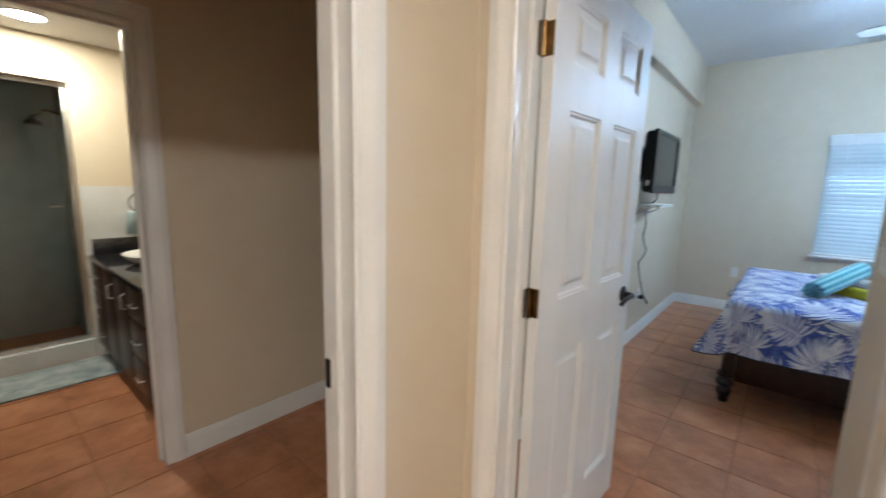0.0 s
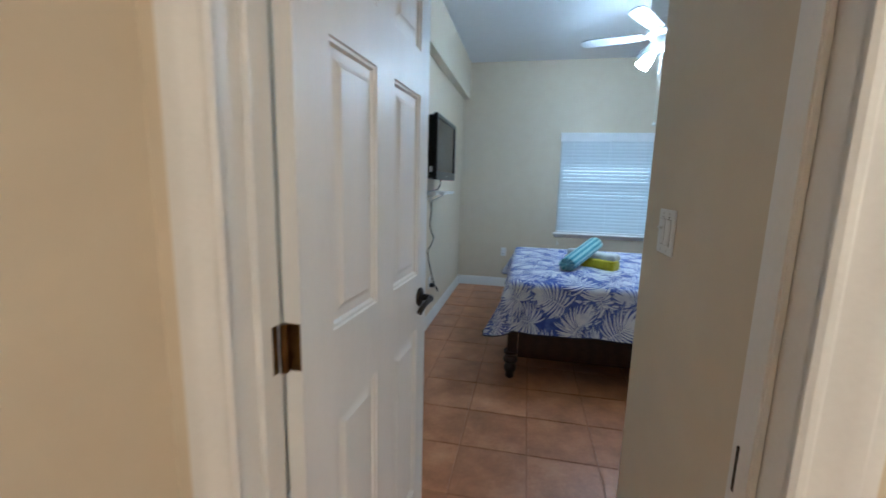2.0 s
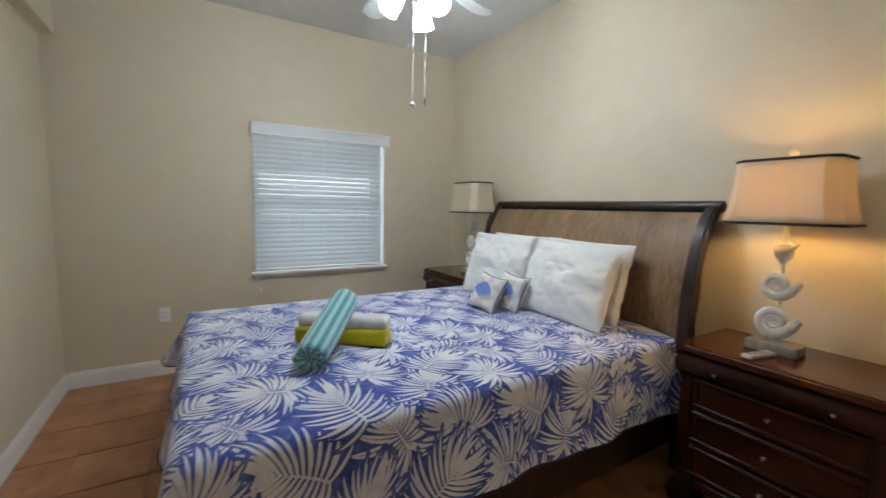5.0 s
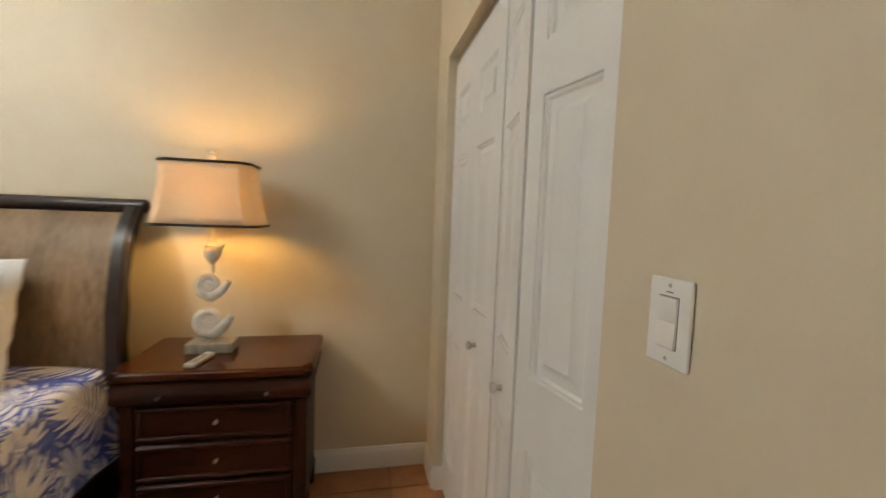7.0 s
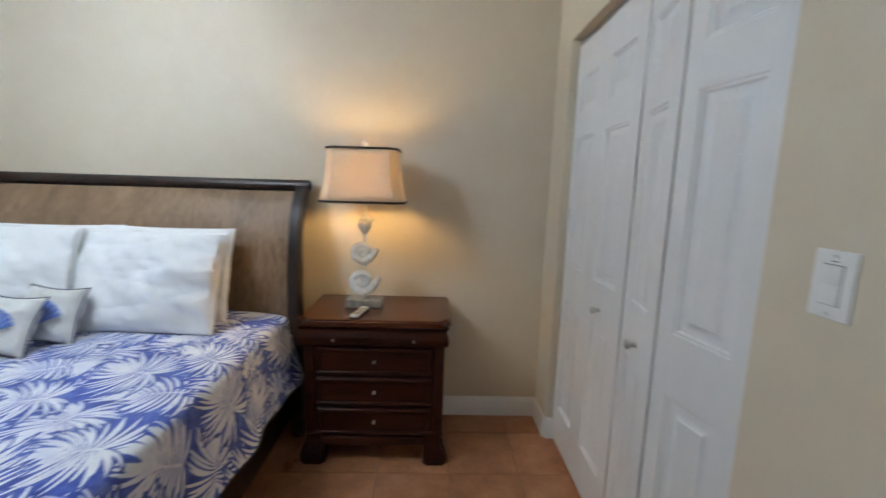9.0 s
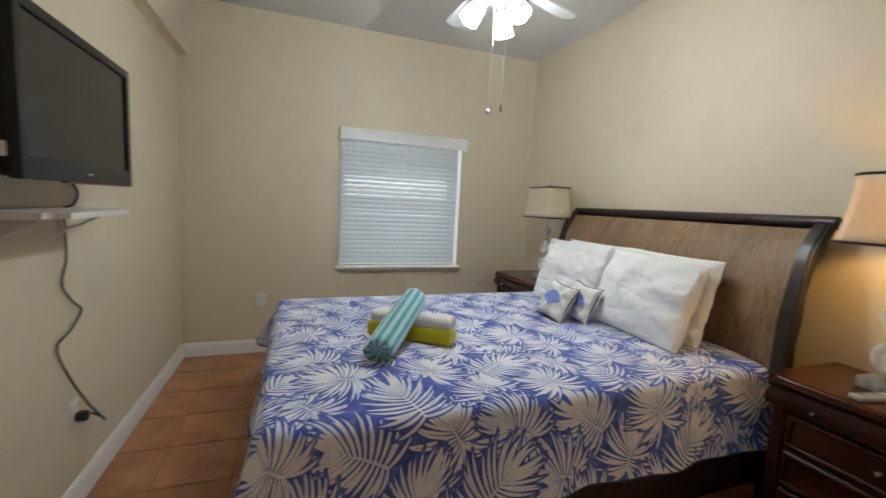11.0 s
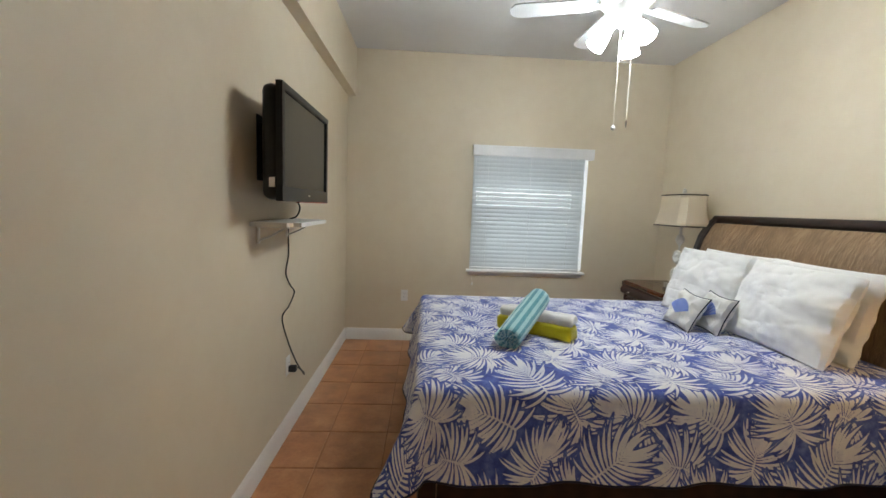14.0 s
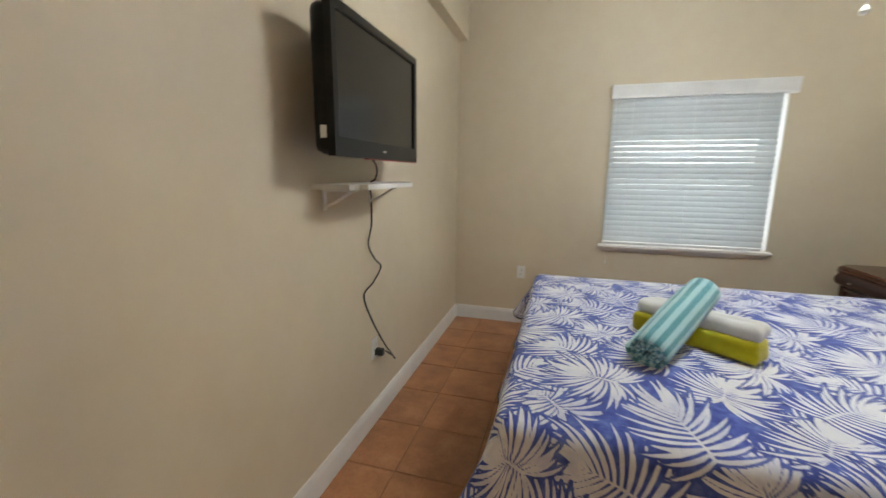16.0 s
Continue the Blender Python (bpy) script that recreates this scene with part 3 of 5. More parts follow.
def lever(parent, x, y, z, sgn):
    """Lever handle: round rose, neck and a curled lever pointing to the hinge."""
    m = Matrix.Translation((x, y, z)) @ pose(0, 0, 0, -90 * sgn, 0, 0)
    h = part("lever_handle", lathe([(0.0, 0.0), (0.031, 0.0), (0.033, 0.003), (0.031, 0.008), (0.022, 0.012), (0.012, 0.014), (0.010, 0.045), (0.0, 0.047)], 28, m), BRONZE, parent, "dark bronze lever handle")
    pts = spline([(x, y + sgn * 0.042, z), (x - 0.03, y + sgn * 0.050, z + 0.004), (x - 0.07, y + sgn * 0.048, z + 0.002), (x - 0.105, y + sgn * 0.044, z - 0.008), (x - 0.118, y + sgn * 0.040, z - 0.020)], 5)
    part("lever", tube(pts, [0.0105] * 6 + [0.0085] * (len(pts) - 6), 10), BRONZE, h)


lever(door, LEAF - 0.062, -0.037, 0.965, -1)
lever(door, LEAF - 0.062, -0.002, 0.965, 1)
for hz in (0.28, 1.055, 1.80):
    hb = part("hinge", lathe([(0.0, -0.046), (0.0072, -0.046), (0.0074, 0.046), (0.0, 0.046)], 12, Matrix.Translation((0.004, -0.008, hz))), BRASS, door, "aged brass hinge")
    part("hinge_leaf", rbox((0.0105, -0.036, hz - 0.045), (0.0138, -0.004, hz + 0.045), 0.0012, 1), BRASS, hb)
    part("hinge_leaf", rbox((-0.042, -0.0022, hz - 0.045), (-0.004, 0.0012, hz + 0.045), 0.0012, 1), BRASS, hb)

# closet bifold doors: two pairs of leaves, the west pair slightly folded out
ROWS3 = [(0.20, 0.815), (0.988, 1.620), (1.735, 1.905)]
LW, LH, CY = 0.336, 2.060, 2.812


def bifold(xa, ya, xb, yb, knob_at, gap=0.010):
    w = math.hypot(xb - xa, yb - ya)
    t = thing("bifold_door_leaf", (xa, ya, 0.018), "white moulded panel leaf of a folding closet door", "closet door", "closet bifold doors", "structure", math.degrees(math.atan2(yb - ya, xb - xa)))
    part("leaf", panel_leaf(w - gap, LH, 0.030, [(0.075, w - 0.060)], ROWS3), DOORPAINT, t)
    if knob_at is not None:
        m = Matrix.Translation((knob_at * w, 0, 0.875)) @ pose(0, 0, 0, -90)
        part("knob", lathe([(0.0, 0.0), (0.010, 0.0), (0.008, 0.006), (0.007, 0.014), (0.013, 0.020), (0.0165, 0.027), (0.013, 0.033), (0.0, 0.035)], 20, m), NICKEL, t, "brushed nickel knob")


JX, JY = 0.963, 2.873
bifold(CL + 0.006, CY, JX, JY, None)
bifold(JX + 0.006, JY - 0.001, 1.279, CY + 0.004, 0.45)
bifold(1.295, CY, 1.295 + LW, CY, 0.58, 0.0005)
bifold(1.295 + LW, CY, 1.966, CY, None, 0.002)
solid("closet_track", [((CL, 2.772, CH - 0.022), (CR, 2.806, CH - 0.001))], NICKEL, "metal track over the closet doors", "track")

# ---- window ----
win = thing("window_1", (0, 0, 0), "white window with closed horizontal blinds", "window", "", "structure")
for lo, hi in (((WL, 6.955, WB), (WL + 0.045, 7.005, WT)), ((WR - 0.045, 6.955, WB), (WR, 7.005, WT)), ((WL + 0.045, 6.955, WB), (WR - 0.045, 7.005, WB + 0.05)), ((WL + 0.045, 6.955, WT - 0.045), (WR - 0.045, 7.005, WT)), ((WL + 0.045, 6.95, 1.335), (WR - 0.045, 7.0, 1.385))):
    part("window_frame", rbox(lo, hi, 0.004, 2), VINYL, win)
for z0, z1 in ((WB + 0.05, 1.335), (1.385, WT - 0.045)):
    p = part("pane", rbox((WL + 0.045, 6.975, z0), (WR - 0.045, 6.980, z1), 0, 1), PANE, win)
    p.visible_shadow = False
sill = bmesh.new()
m = Matrix.Translation((WL - 0.038, NY, WB - 0.001)) @ Matrix.Diagonal((1, -1, 1, 1))
extrude_profile([(-0.10, 0.0), (0.058, 0.0), (0.064, -0.006), (0.064, -0.018), (0.058, -0.024), (0.004, -0.024), (0.004, -0.001), (-0.10, -0.001)], WR - WL + 0.055, sill, m)
part("window_sill", sill, TRIM, win)
for x0, x1 in ((WL + 0.0005, WL + 0.006), (WR - 0.006, WR - 0.0005)):
    part("jamb_liner", rbox((x0, NY + 0.002, WB + 0.001), (x1, 6.954, WT - 0.001), 0, 1), VINYL, win)
apron = bmesh.new()
extrude_profile([(0.0, -0.025), (0.030, -0.025), (0.026, -0.036), (0.017, -0.044), (0.014, -0.058), (0.0, -0.062)], WR - WL + 0.015, apron, Matrix.Translation((0.02, 0, 0)) @ m)
part("apron", apron, TRIM, win)

blind = thing("window_blind", (0.82, 6.835, WB), "white faux-wood venetian blind, lowered and closed", "blind")
val = bmesh.new()
extrude_profile([(0.0, 1.134), (0.052, 1.134), (0.056, 1.140), (0.054, 1.152), (0.058, 1.162), (0.058, 1.206), (0.062, 1.214), (0.066, 1.226), (0.066, 1.234), (0.0, 1.234)], 1.205, val, Matrix.Translation((-0.578, 0.031, 0)) @ Matrix.Diagonal((1, -1, 1, 1)))
part("valance", val, VINYL, blind)
slat_bm = bmesh.new()
NS, SW, SH = 8, 1.112, 0.050
prof = []
for k in range(NS + 1):
    q = k / NS - 0.5
    prof.append((q * SH, 0.0035 * (1 - 4 * q * q)))
up_pts = [(a, b + 0.0012) for a, b in prof]
dn_pts = [(a, b - 0.0012) for a, b in reversed(prof)]
extrude_profile(up_pts + dn_pts, SW, slat_bm, Matrix.Translation((-SW / 2, 0, 0)))
slat_mesh = finish("slat", slat_bm, SLAT)
n_slats = 27
for k in range(n_slats):
    s = new("slat", slat_mesh)
    s.parent = blind
    s.matrix_basis = pose(-0.012, 0.0, 0.055 + k * 0.0415, (51.0 + 26 * min(1, max(0, (k - 18) / 4))) + 1.6 * math.sin(k * 1.7), 0, 0.12 * math.sin(k * 2.3))
part("bottom_rail", rbox((-0.568, -0.018, 0.006), (0.544, 0.018, 0.028), 0.005, 2), VINYL, blind)
for x in (-0.42, 0.0, 0.40):
    part("ladder_cord", tube([(x, -0.024, 0.02), (x, -0.024, 1.14)], 0.0011, 6), LINEN, blind)
part("lift_cord", tube(spline([(-0.545, -0.030, 1.14), (-0.55, -0.034, 0.6), (-0.552, -0.062, 0.02), (-0.540, -0.068, -0.12)], 6), 0.0012, 6), LINEN, blind)
part("cord_tassel", lathe([(0.0, 0.0), (0.007, 0.002), (0.006, 0.022), (0.002, 0.032), (0.0, 0.034)], 12, Matrix.Translation((-0.540, -0.068, -0.15))), FANWHITE, blind, "small white cord tassel")


# ---- bed ----
bed = thing("bed", (0, 0, 0), "dark walnut sleigh bed with a woven rush headboard", "bed")
HB_S, HB_N = 4.195, 5.985


def sleigh(z):
    """Headboard centre line: x at a height."""
    pts = [(0.0, 1.975), (0.45, 1.965), (0.80, 1.960), (1.05, 1.985), (1.20, 2.030), (1.30, 2.085), (1.375, 2.150)]
    for (a, xa), (b, xb) in zip(pts, pts[1:]):
        if z <= b:
            t = (z - a) / (b - a)
            return xa + (xb - xa) * t
    return pts[-1][1]


HZ = [0.0, 0.2, 0.45, 0.65, 0.8, 0.92, 1.02, 1.1, 1.17, 1.23, 1.28, 1.325, 1.365]
for y0 in (HB_S, HB_N - 0.062):
    bm = bmesh.new()
    secs = []
    for z in HZ:
        x, w = sleigh(z), 0.034 + 0.010 * (z > 1.2)
        secs.append([bm.verts.new(p) for p in ((x - w, y0, z), (x + w, y0, z), (x + w, y0 + 0.062, z), (x - w, y0 + 0.062, z))])
    for a, b in zip(secs, secs[1:]):
        for k in range(4):
            bm.faces.new((a[k], a[(k + 1) % 4], b[(k + 1) % 4], b[k]))
    bm.faces.new(secs[0])
    bm.faces.new(secs[-1])
    long_edges = [e for e in bm.edges if abs(e.verts[0].co.z - e.verts[1].co.z) > 0.02]
    bmesh.ops.bevel(bm, geom=long_edges, offset=0.012, segments=3, affect="EDGES")
    part("headboard_post", bm, BEDWOOD, bed)
bm = bmesh.new()
rail = lathe([(0.0, HB_S - 0.012), (0.020, HB_S - 0.012), (0.031, HB_S - 0.004), (0.031, HB_N + 0.004), (0.020, HB_N + 0.012), (0.0, HB_N + 0.012)], 20, Matrix.Translation((2.150, 0, 1.366)) @ Matrix(((1, 0, 0, 0), (0, 0, 1, 0), (0, 1, 0, 0), (0, 0, 0, 1))), bm)
part("top_rail", bm, BEDWOOD, bed)
bm = bmesh.new()
zz = [0.50 + (1.335 - 0.50) * k / 26 for k in range(27)]
yy = [HB_S + 0.06 + (HB_N - HB_S - 0.12) * k / 40 for k in range(41)]
fr = [[bm.verts.new((sleigh(z) - 0.012, y, z)) for z in zz] for y in yy]
bk = [[bm.verts.new((sleigh(z) + 0.014, y, z)) for z in zz] for y in yy]
for g in (fr, bk):
    for i in range(len(yy) - 1):
        for j in range(len(zz) - 1):
            bm.faces.new((g[i][j], g[i + 1][j], g[i + 1][j + 1], g[i][j + 1]))
part("headboard_panel", bm, WICKER, bed, "woven rush headboard panel")
part("lower_rail", rbox((sleigh(0.5) - 0.026, HB_S + 0.055, 0.40), (sleigh(0.5) + 0.026, HB_N - 0.055, 0.53), 0.006), BEDWOOD, bed)
for y0 in (4.222, 5.870):
    part("side_rail", rbox((-0.13, y0, 0.165), (1.95, y0 + 0.032, 0.40), 0.006), BEDWOOD, bed)
part("footboard_rail", rbox((-0.205, 4.30, 0.165), (-0.155, 5.83, 0.42), 0.006), BEDWOOD, bed)
LEGP = [(0.0, 0.0), (0.026, 0.0), (0.031, 0.010), (0.029, 0.030), (0.036, 0.046), (0.043, 0.066), (0.042, 0.085), (0.032, 0.100), (0.030, 0.108), (0.046, 0.118), (0.052, 0.134), (0.048, 0.150), (0.038, 0.160), (0.036, 0.172), (0.050, 0.182), (0.0505, 0.20), (0.0, 0.20)]
for x, y in ((-0.177, 4.254), (-0.177, 5.87)):
    lg = part("leg", lathe(LEGP, 24, Matrix.Translation((x, y, 0))), BEDWOOD, bed, "turned dark leg")
    part("leg_block", rbox((x - 0.026, y - 0.030, 0.195), (x + 0.044, y + 0.040, 0.40), 0.006), BEDWOOD, lg)
part("slat_base", rbox((-0.15, 4.26, 0.33), (1.90, 5.86, 0.36), 0.004), BEDWOOD, bed)
mattress = tagged(new("mattress", finish("mattress", rbox((-0.14, 4.33, 0.362), (1.94, 5.88, 0.672), 0.05, 4), MATTRESS)), "white mattress under the palm print quilt", "mattress")

# ---- quilt ----
QX, QY0, QY1, QZ, QR = -0.180, 4.300, 5.905, 0.706, 0.050
L_TOP, W_TOP, D_FOOT, D_NEAR, D_FAR = 1.94 - QX, QY1 - QY0, 0.345, 0.372, 0.35


def drape(s, t):
    """Cloth to space: s from the head down to the foot hem, t from the near hem to the far hem (0 and W_TOP at the mattress edges)."""
    a, b = max(0.0, s - L_TOP), (-t if t < 0 else max(0.0, t - W_TOP))
    sy = -1.0 if t < 0 else 1.0
    x, y = 1.94 - min(s, L_TOP), QY0 + min(max(t, 0.0), W_TOP)
    soft = 0.010 * math.sin(s * 4.1 + 0.6) * math.sin(t * 3.7 + 0.4) + 0.004 * math.sin(s * 11.0 + t * 6.0)
    if a == 0 and b == 0:
        edge = min(L_TOP - s, t, W_TOP - t)
        return x, y, QZ + soft * min(1.0, edge / 0.25) - 0.012 * math.exp(-edge / 0.06)
    big, small = max(a, b), min(a, b)
    h = big + 0.22 * small
    n = math.hypot(a, b)
    dx, dy = -a / n, sy * b / n
    ratio = small / big
    flare = (0.22 if b > a else 0.20) * (1 - ratio) + 0.78 * ratio
    arc = QR * math.pi / 2
    if h < arc:
        out, down = QR * math.sin(h / QR), QR * (1 - math.cos(h / QR))
    else:
        k = math.atan(flare)
        out, down = QR + (h - arc) * math.sin(k), QR + (h - arc) * math.cos(k)
    ripple = (h / 0.35) ** 1.5 * (0.012 * math.sin((s if b > a else t) * 10.5 + 0.8) + 0.006 * math.sin((s if b > a else t) * 23.0))
    out += ripple * (1 - ratio)
    return x + dx * out, y + dy * out, QZ - 0.012 - down


def frond_field(su, tv):
    """Signed distance to white palm fronds on the cloth's plane, negative inside; each frond is laid over the last with a blue gap."""
    rnd = random.Random(11)
    F = np.full((len(su), len(tv)), 0.03)
    spots = []
    rows = int((tv[-1] - tv[0]) / 0.202) + 3
    for r in range(rows):
        for c in range(int(su[-1] / 0.312) + 3):
            spots.append((0.312 * (c - 0.5) + (0.156 if r % 2 else 0) + rnd.uniform(-0.03, 0.03), tv[0] - 0.14 + 0.202 * r + rnd.uniform(-0.025, 0.025), r, c))
    spots.sort(key=lambda e: (e[2] * 7 + e[3] * 5) % 11)
    for cs, ct, r, c in spots:
        fan = (r + c) % 3 != 0
        lean = radians(((20, 62, 118) if fan else (80, 140, 35))[(r * 2 + c) % 3] + rnd.uniform(-14, 14))
        bend = rnd.uniform(-2.2, 2.2)
        length, count = (rnd.uniform(0.085, 0.120), rnd.randint(18, 20)) if fan else (rnd.uniform(0.17, 0.22), rnd.randint(15, 17))
        back = 0.30 if fan else 0.45
        rib, p, ang = [], np.array([cs - back * length * math.cos(lean), ct - back * length * math.sin(lean)]), lean - bend * length / 2
        for k in range(13):
            rib.append((p.copy(), ang))
            p = p + length / 12 * np.array([math.cos(ang), math.sin(ang)])
            ang += bend * length / 12
        strokes = [([q for q, _ in rib], [0.0060 - 0.0036 * k / 12 for k in range(13)])]
        for side in (-1, 1):
            for j in range(count):
                u = j / (count - 1)
                (q, an) = rib[min(12, int(round(u * 11.6)))]
                spread = radians((152 - 146 * u ** 0.92) if fan else (112 - 88 * u ** 0.85)) * side
                ll = (0.105 + 0.095 * math.sin(math.pi * (0.10 + 0.70 * u))) * rnd.uniform(0.80, 1.12)
                curl = radians(rnd.uniform(5.0, 11.0))
                d, pts, cur = an + spread, [q], q.copy()
                for k in range(5):
                    cur = cur + ll / 5 * np.array([math.cos(d), math.sin(d)])
                    d -= side * curl
                    pts.append(cur.copy())
                strokes.append((pts, [0.0030, 0.0052, 0.0068, 0.0067, 0.0048, 0.0004] if fan else [0.0050, 0.0070, 0.0078, 0.0066, 0.0044, 0.0003]))
        lo = np.array([cs, ct]) - 0.36
        hi = np.array([cs, ct]) + 0.36
        i0, i1 = np.searchsorted(su, (lo[0], hi[0]))
        j0, j1 = np.searchsorted(tv, (lo[1], hi[1]))
        if i0 >= i1 or j0 >= j1:
            continue
        G = np.full((i1 - i0, j1 - j0), 0.05)
        for pts, rad in strokes:
            P = np.array(pts)
            a0, a1 = np.searchsorted(su[i0:i1], (P[:, 0].min() - 0.03, P[:, 0].max() + 0.03))
            b0, b1 = np.searchsorted(tv[j0:j1], (P[:, 1].min() - 0.03, P[:, 1].max() + 0.03))
            if a0 >= a1 or b0 >= b1:
                continue
            X, Y = su[i0 + a0:i0 + a1][:, None], tv[j0 + b0:j0 + b1][None, :]
            sub = G[a0:a1, b0:b1]
            for k in range(len(P) - 1):
                e = P[k + 1] - P[k]
                w = np.clip(((X - P[k, 0]) * e[0] + (Y - P[k, 1]) * e[1]) / max(1e-9, e @ e), 0, 1)
                dist = np.hypot(X - P[k, 0] - w * e[0], Y - P[k, 1] - w * e[1]) - (rad[k] + (rad[k + 1] - rad[k]) * w)
                np.minimum(sub, dist, out=sub)
        old = F[i0:i1, j0:j1]
        F[i0:i1, j0:j1] = np.minimum(np.maximum(old, 0.0042 - G), G)
    return np.clip(F, -0.02, 0.02)


def build_quilt():
    step = 0.0045
    su = np.arange(0.0, L_TOP + D_FOOT + step / 2, step)
    tv = np.arange(-D_NEAR, W_TOP + D_FAR + step / 2, step)
    verts = [drape(s, t) for s in su for t in tv]
    ns, nt = len(su), len(tv)
    idx = np.arange(ns * nt).reshape(ns, nt)
    faces = np.stack([idx[:-1, :-1], idx[1:, :-1], idx[1:, 1:], idx[:-1, 1:]], -1).reshape(-1, 4)
    me = bpy.data.meshes.new("quilt_cloth")
    me.from_pydata(verts, [], faces.tolist())
    at = me.attributes.new("frond", "FLOAT", "POINT")
    at.data.foreach_set("value", frond_field(su * 1.1, tv * 1.1).reshape(-1).astype(np.float32))
    me.polygons.foreach_set("use_smooth", np.ones(len(me.polygons), dtype=bool))
    me.materials.append(QUILT)
    q = thing("quilt", (0, 0, 0), "blue and white palm frond print quilt covering the bed", "quilt")
    cloth = new("cloth", me)
    cloth.parent = q
    edge = [drape(s, tv[0]) for s in su[::6]] + [drape(su[-1], t) for t in tv[::6]] + [drape(s, tv[-1]) for s in su[::-6]]
    part("binding", tube(edge, 0.0048, 6), NAVY, q, "navy bound hem")


build_quilt()


# ---- pillows and cushions ----
def pillow_mesh(name, w, h, d, mat, seed, n=44, pinch=0.055):
    """A stuffed pillow: x across the width, y thickness, z height, corners drawn in, wrinkled."""
    bm = bmesh.new()
    layers = []
    for sgn in (1, -1):
        g = []
        for i in range(n + 1):
            row = []
            for j in range(n + 1):
                u, v = 2 * i / n - 1, 2 * j / n - 1
                fat = ((1 - u * u) * (1 - v * v)) ** 0.36
                px = u * w / 2 * (1 - pinch * (1 - v * v) * u * u * 0.6)
                pz = v * h / 2 * (1 - pinch * (1 - u * u) * v * v * 0.6)
                wr = 0.018 * noise.noise(Vector((u * 2.2 + seed, v * 2.2, sgn * 3.0))) + 0.012 * noise.noise(Vector((u * 4.2 + v * 2.6 + seed, v * 1.6 - u, sgn * 2.0))) + 0.005 * noise.noise(Vector((u * 11 + seed, v * 6, sgn * 2.0)))
                fold = (1 - abs(noise.noise(Vector((u * 1.1 + v * 2.4 + seed, v * 3.1 - u * 0.8, seed * 0.3))))) ** 9
                ends = max(0.0, (abs(u) - 0.66) / 0.34)
                crumple = ends * (1 - ends * 0.5) * (1 - abs(noise.noise(Vector((u * 2.0 + seed, v * 5.5, seed))))) ** 6
                wr += 0.0 if w < 0.3 else -0.006 * fold - 0.013 * crumple
                row.append((px, sgn * (d / 2 * fat + wr * min(1, fat * 2.0)), pz))
            g.append(row)
        layers.append(g)
    ids = {}
    for li, g in enumerate(layers):
        for i in range(n + 1):
            for j in range(n + 1):
                rim = i in (0, n) or j in (0, n)
                if rim and li == 1:
                    ids[li, i, j] = ids[0, i, j]
                else:
                    ids[li, i, j] = bm.verts.new(g[i][j])
    for li in (0, 1):
        for i in range(n):
            for j in range(n):
                bm.faces.new((ids[li, i, j], ids[li, i + 1, j], ids[li, i + 1, j + 1], ids[li, i, j + 1]))
    return bm


def pillow(x, y, z, lean, turn, seed, size=(0.66, 0.50, 0.19)):
    """Stands on its long edge, back towards +x; x, y, z is the middle of its lower edge."""
    p = tagged(new("pillow", finish("pillow", pillow_mesh("pillow", *size, LINEN, seed), LINEN)), "white cotton pillow leaning on the headboard", "pillow", "white pillows on the bed")
    p.matrix_basis = Matrix.Translation((x, y, z)) @ pose(0, 0, 0, 0, 0, -90 + turn) @ pose(0, 0, 0, -lean) @ Matrix.Translation((0, 0, size[1] / 2))
    return p


pillow(1.790, 5.36, 0.706, 15, 3, 3.1, (0.66, 0.46, 0.14))
pillow(1.785, 4.815, 0.706, 15, -3, 7.7, (0.66, 0.46, 0.15))
pillow(1.640, 5.44, 0.700, 19, 7, 12.3, (0.60, 0.475, 0.16))
pillow(1.610, 4.785, 0.700, 20, -2, 21.9, (0.64, 0.470, 0.19))


def cushion(x, y, z, lean, turn, roll, seed, shell):
    size = (0.240, 0.240, 0.095)
    c = thing("cushion", (0, 0, 0), "small cream cushion with navy piping" + (" and a blue shell print" if shell else ""), "cushion", "small cushions on the bed")
    c.matrix_basis = Matrix.Translation((x, y, z)) @ pose(0, 0, 0, 0, 0, -90 + turn) @ pose(0, 0, 0, -lean) @ pose(0, 0, 0, 0, roll, 0) @ Matrix.Translation((0, 0, 0.120))
    bm = pillow_mesh("cushion", *size, CANVAS, seed, 18, 0.22)
    part("cover", bm, CANVAS, c)
    w = 0.120
    k = [(-w + 2 * w * i / 10, -w) for i in range(10)] + [(w, -w + 2 * w * i / 10) for i in range(10)] + [(w - 2 * w * i / 10, w) for i in range(10)] + [(-w, w - 2 * w * i / 10) for i in range(10)]
    rim = []
    for px, pz in k:
        u, v = px / w, pz / w
        rim.append((px * (1 - 0.22 * (1 - v * v) * u * u * 0.6), 0.0, pz * (1 - 0.22 * (1 - u * u) * v * v * 0.6)))
    part("piping", tube(rim, 0.0036, 6, None, True), NAVY, c, "navy piping")
    if shell:
        bm = bmesh.new()
        # scallop fan of thin ribs lying on the face
        ribs = 9
        for r in range(ribs):
            a0, a1 = radians(-62 + 124 * r / ribs + 0.8), radians(-62 + 124 * (r + 1) / ribs - 0.8)
            vs = []
            for q in (0.02, 0.45, 0.8, 0.97):
                for a in (a0, a1):
                    rr = 0.105 * q * (1 - 0.12 * abs((a0 + a1) / 2))
                    px, pz = rr * math.sin(a), -0.045 + rr * math.cos(a)
                    u, v = px / w, pz / w
                    vs.append(bm.verts.new((px, -(0.05 * ((1 - u * u) * (1 - v * v)) ** 0.36 + 0.0075), pz)))
            for i in range(0, 6, 2):
                bm.faces.new((vs[i], vs[i + 1], vs[i + 3], vs[i + 2]))
        part("shell_print", bm, SHELLBLUE, c, "blue scallop shell print")


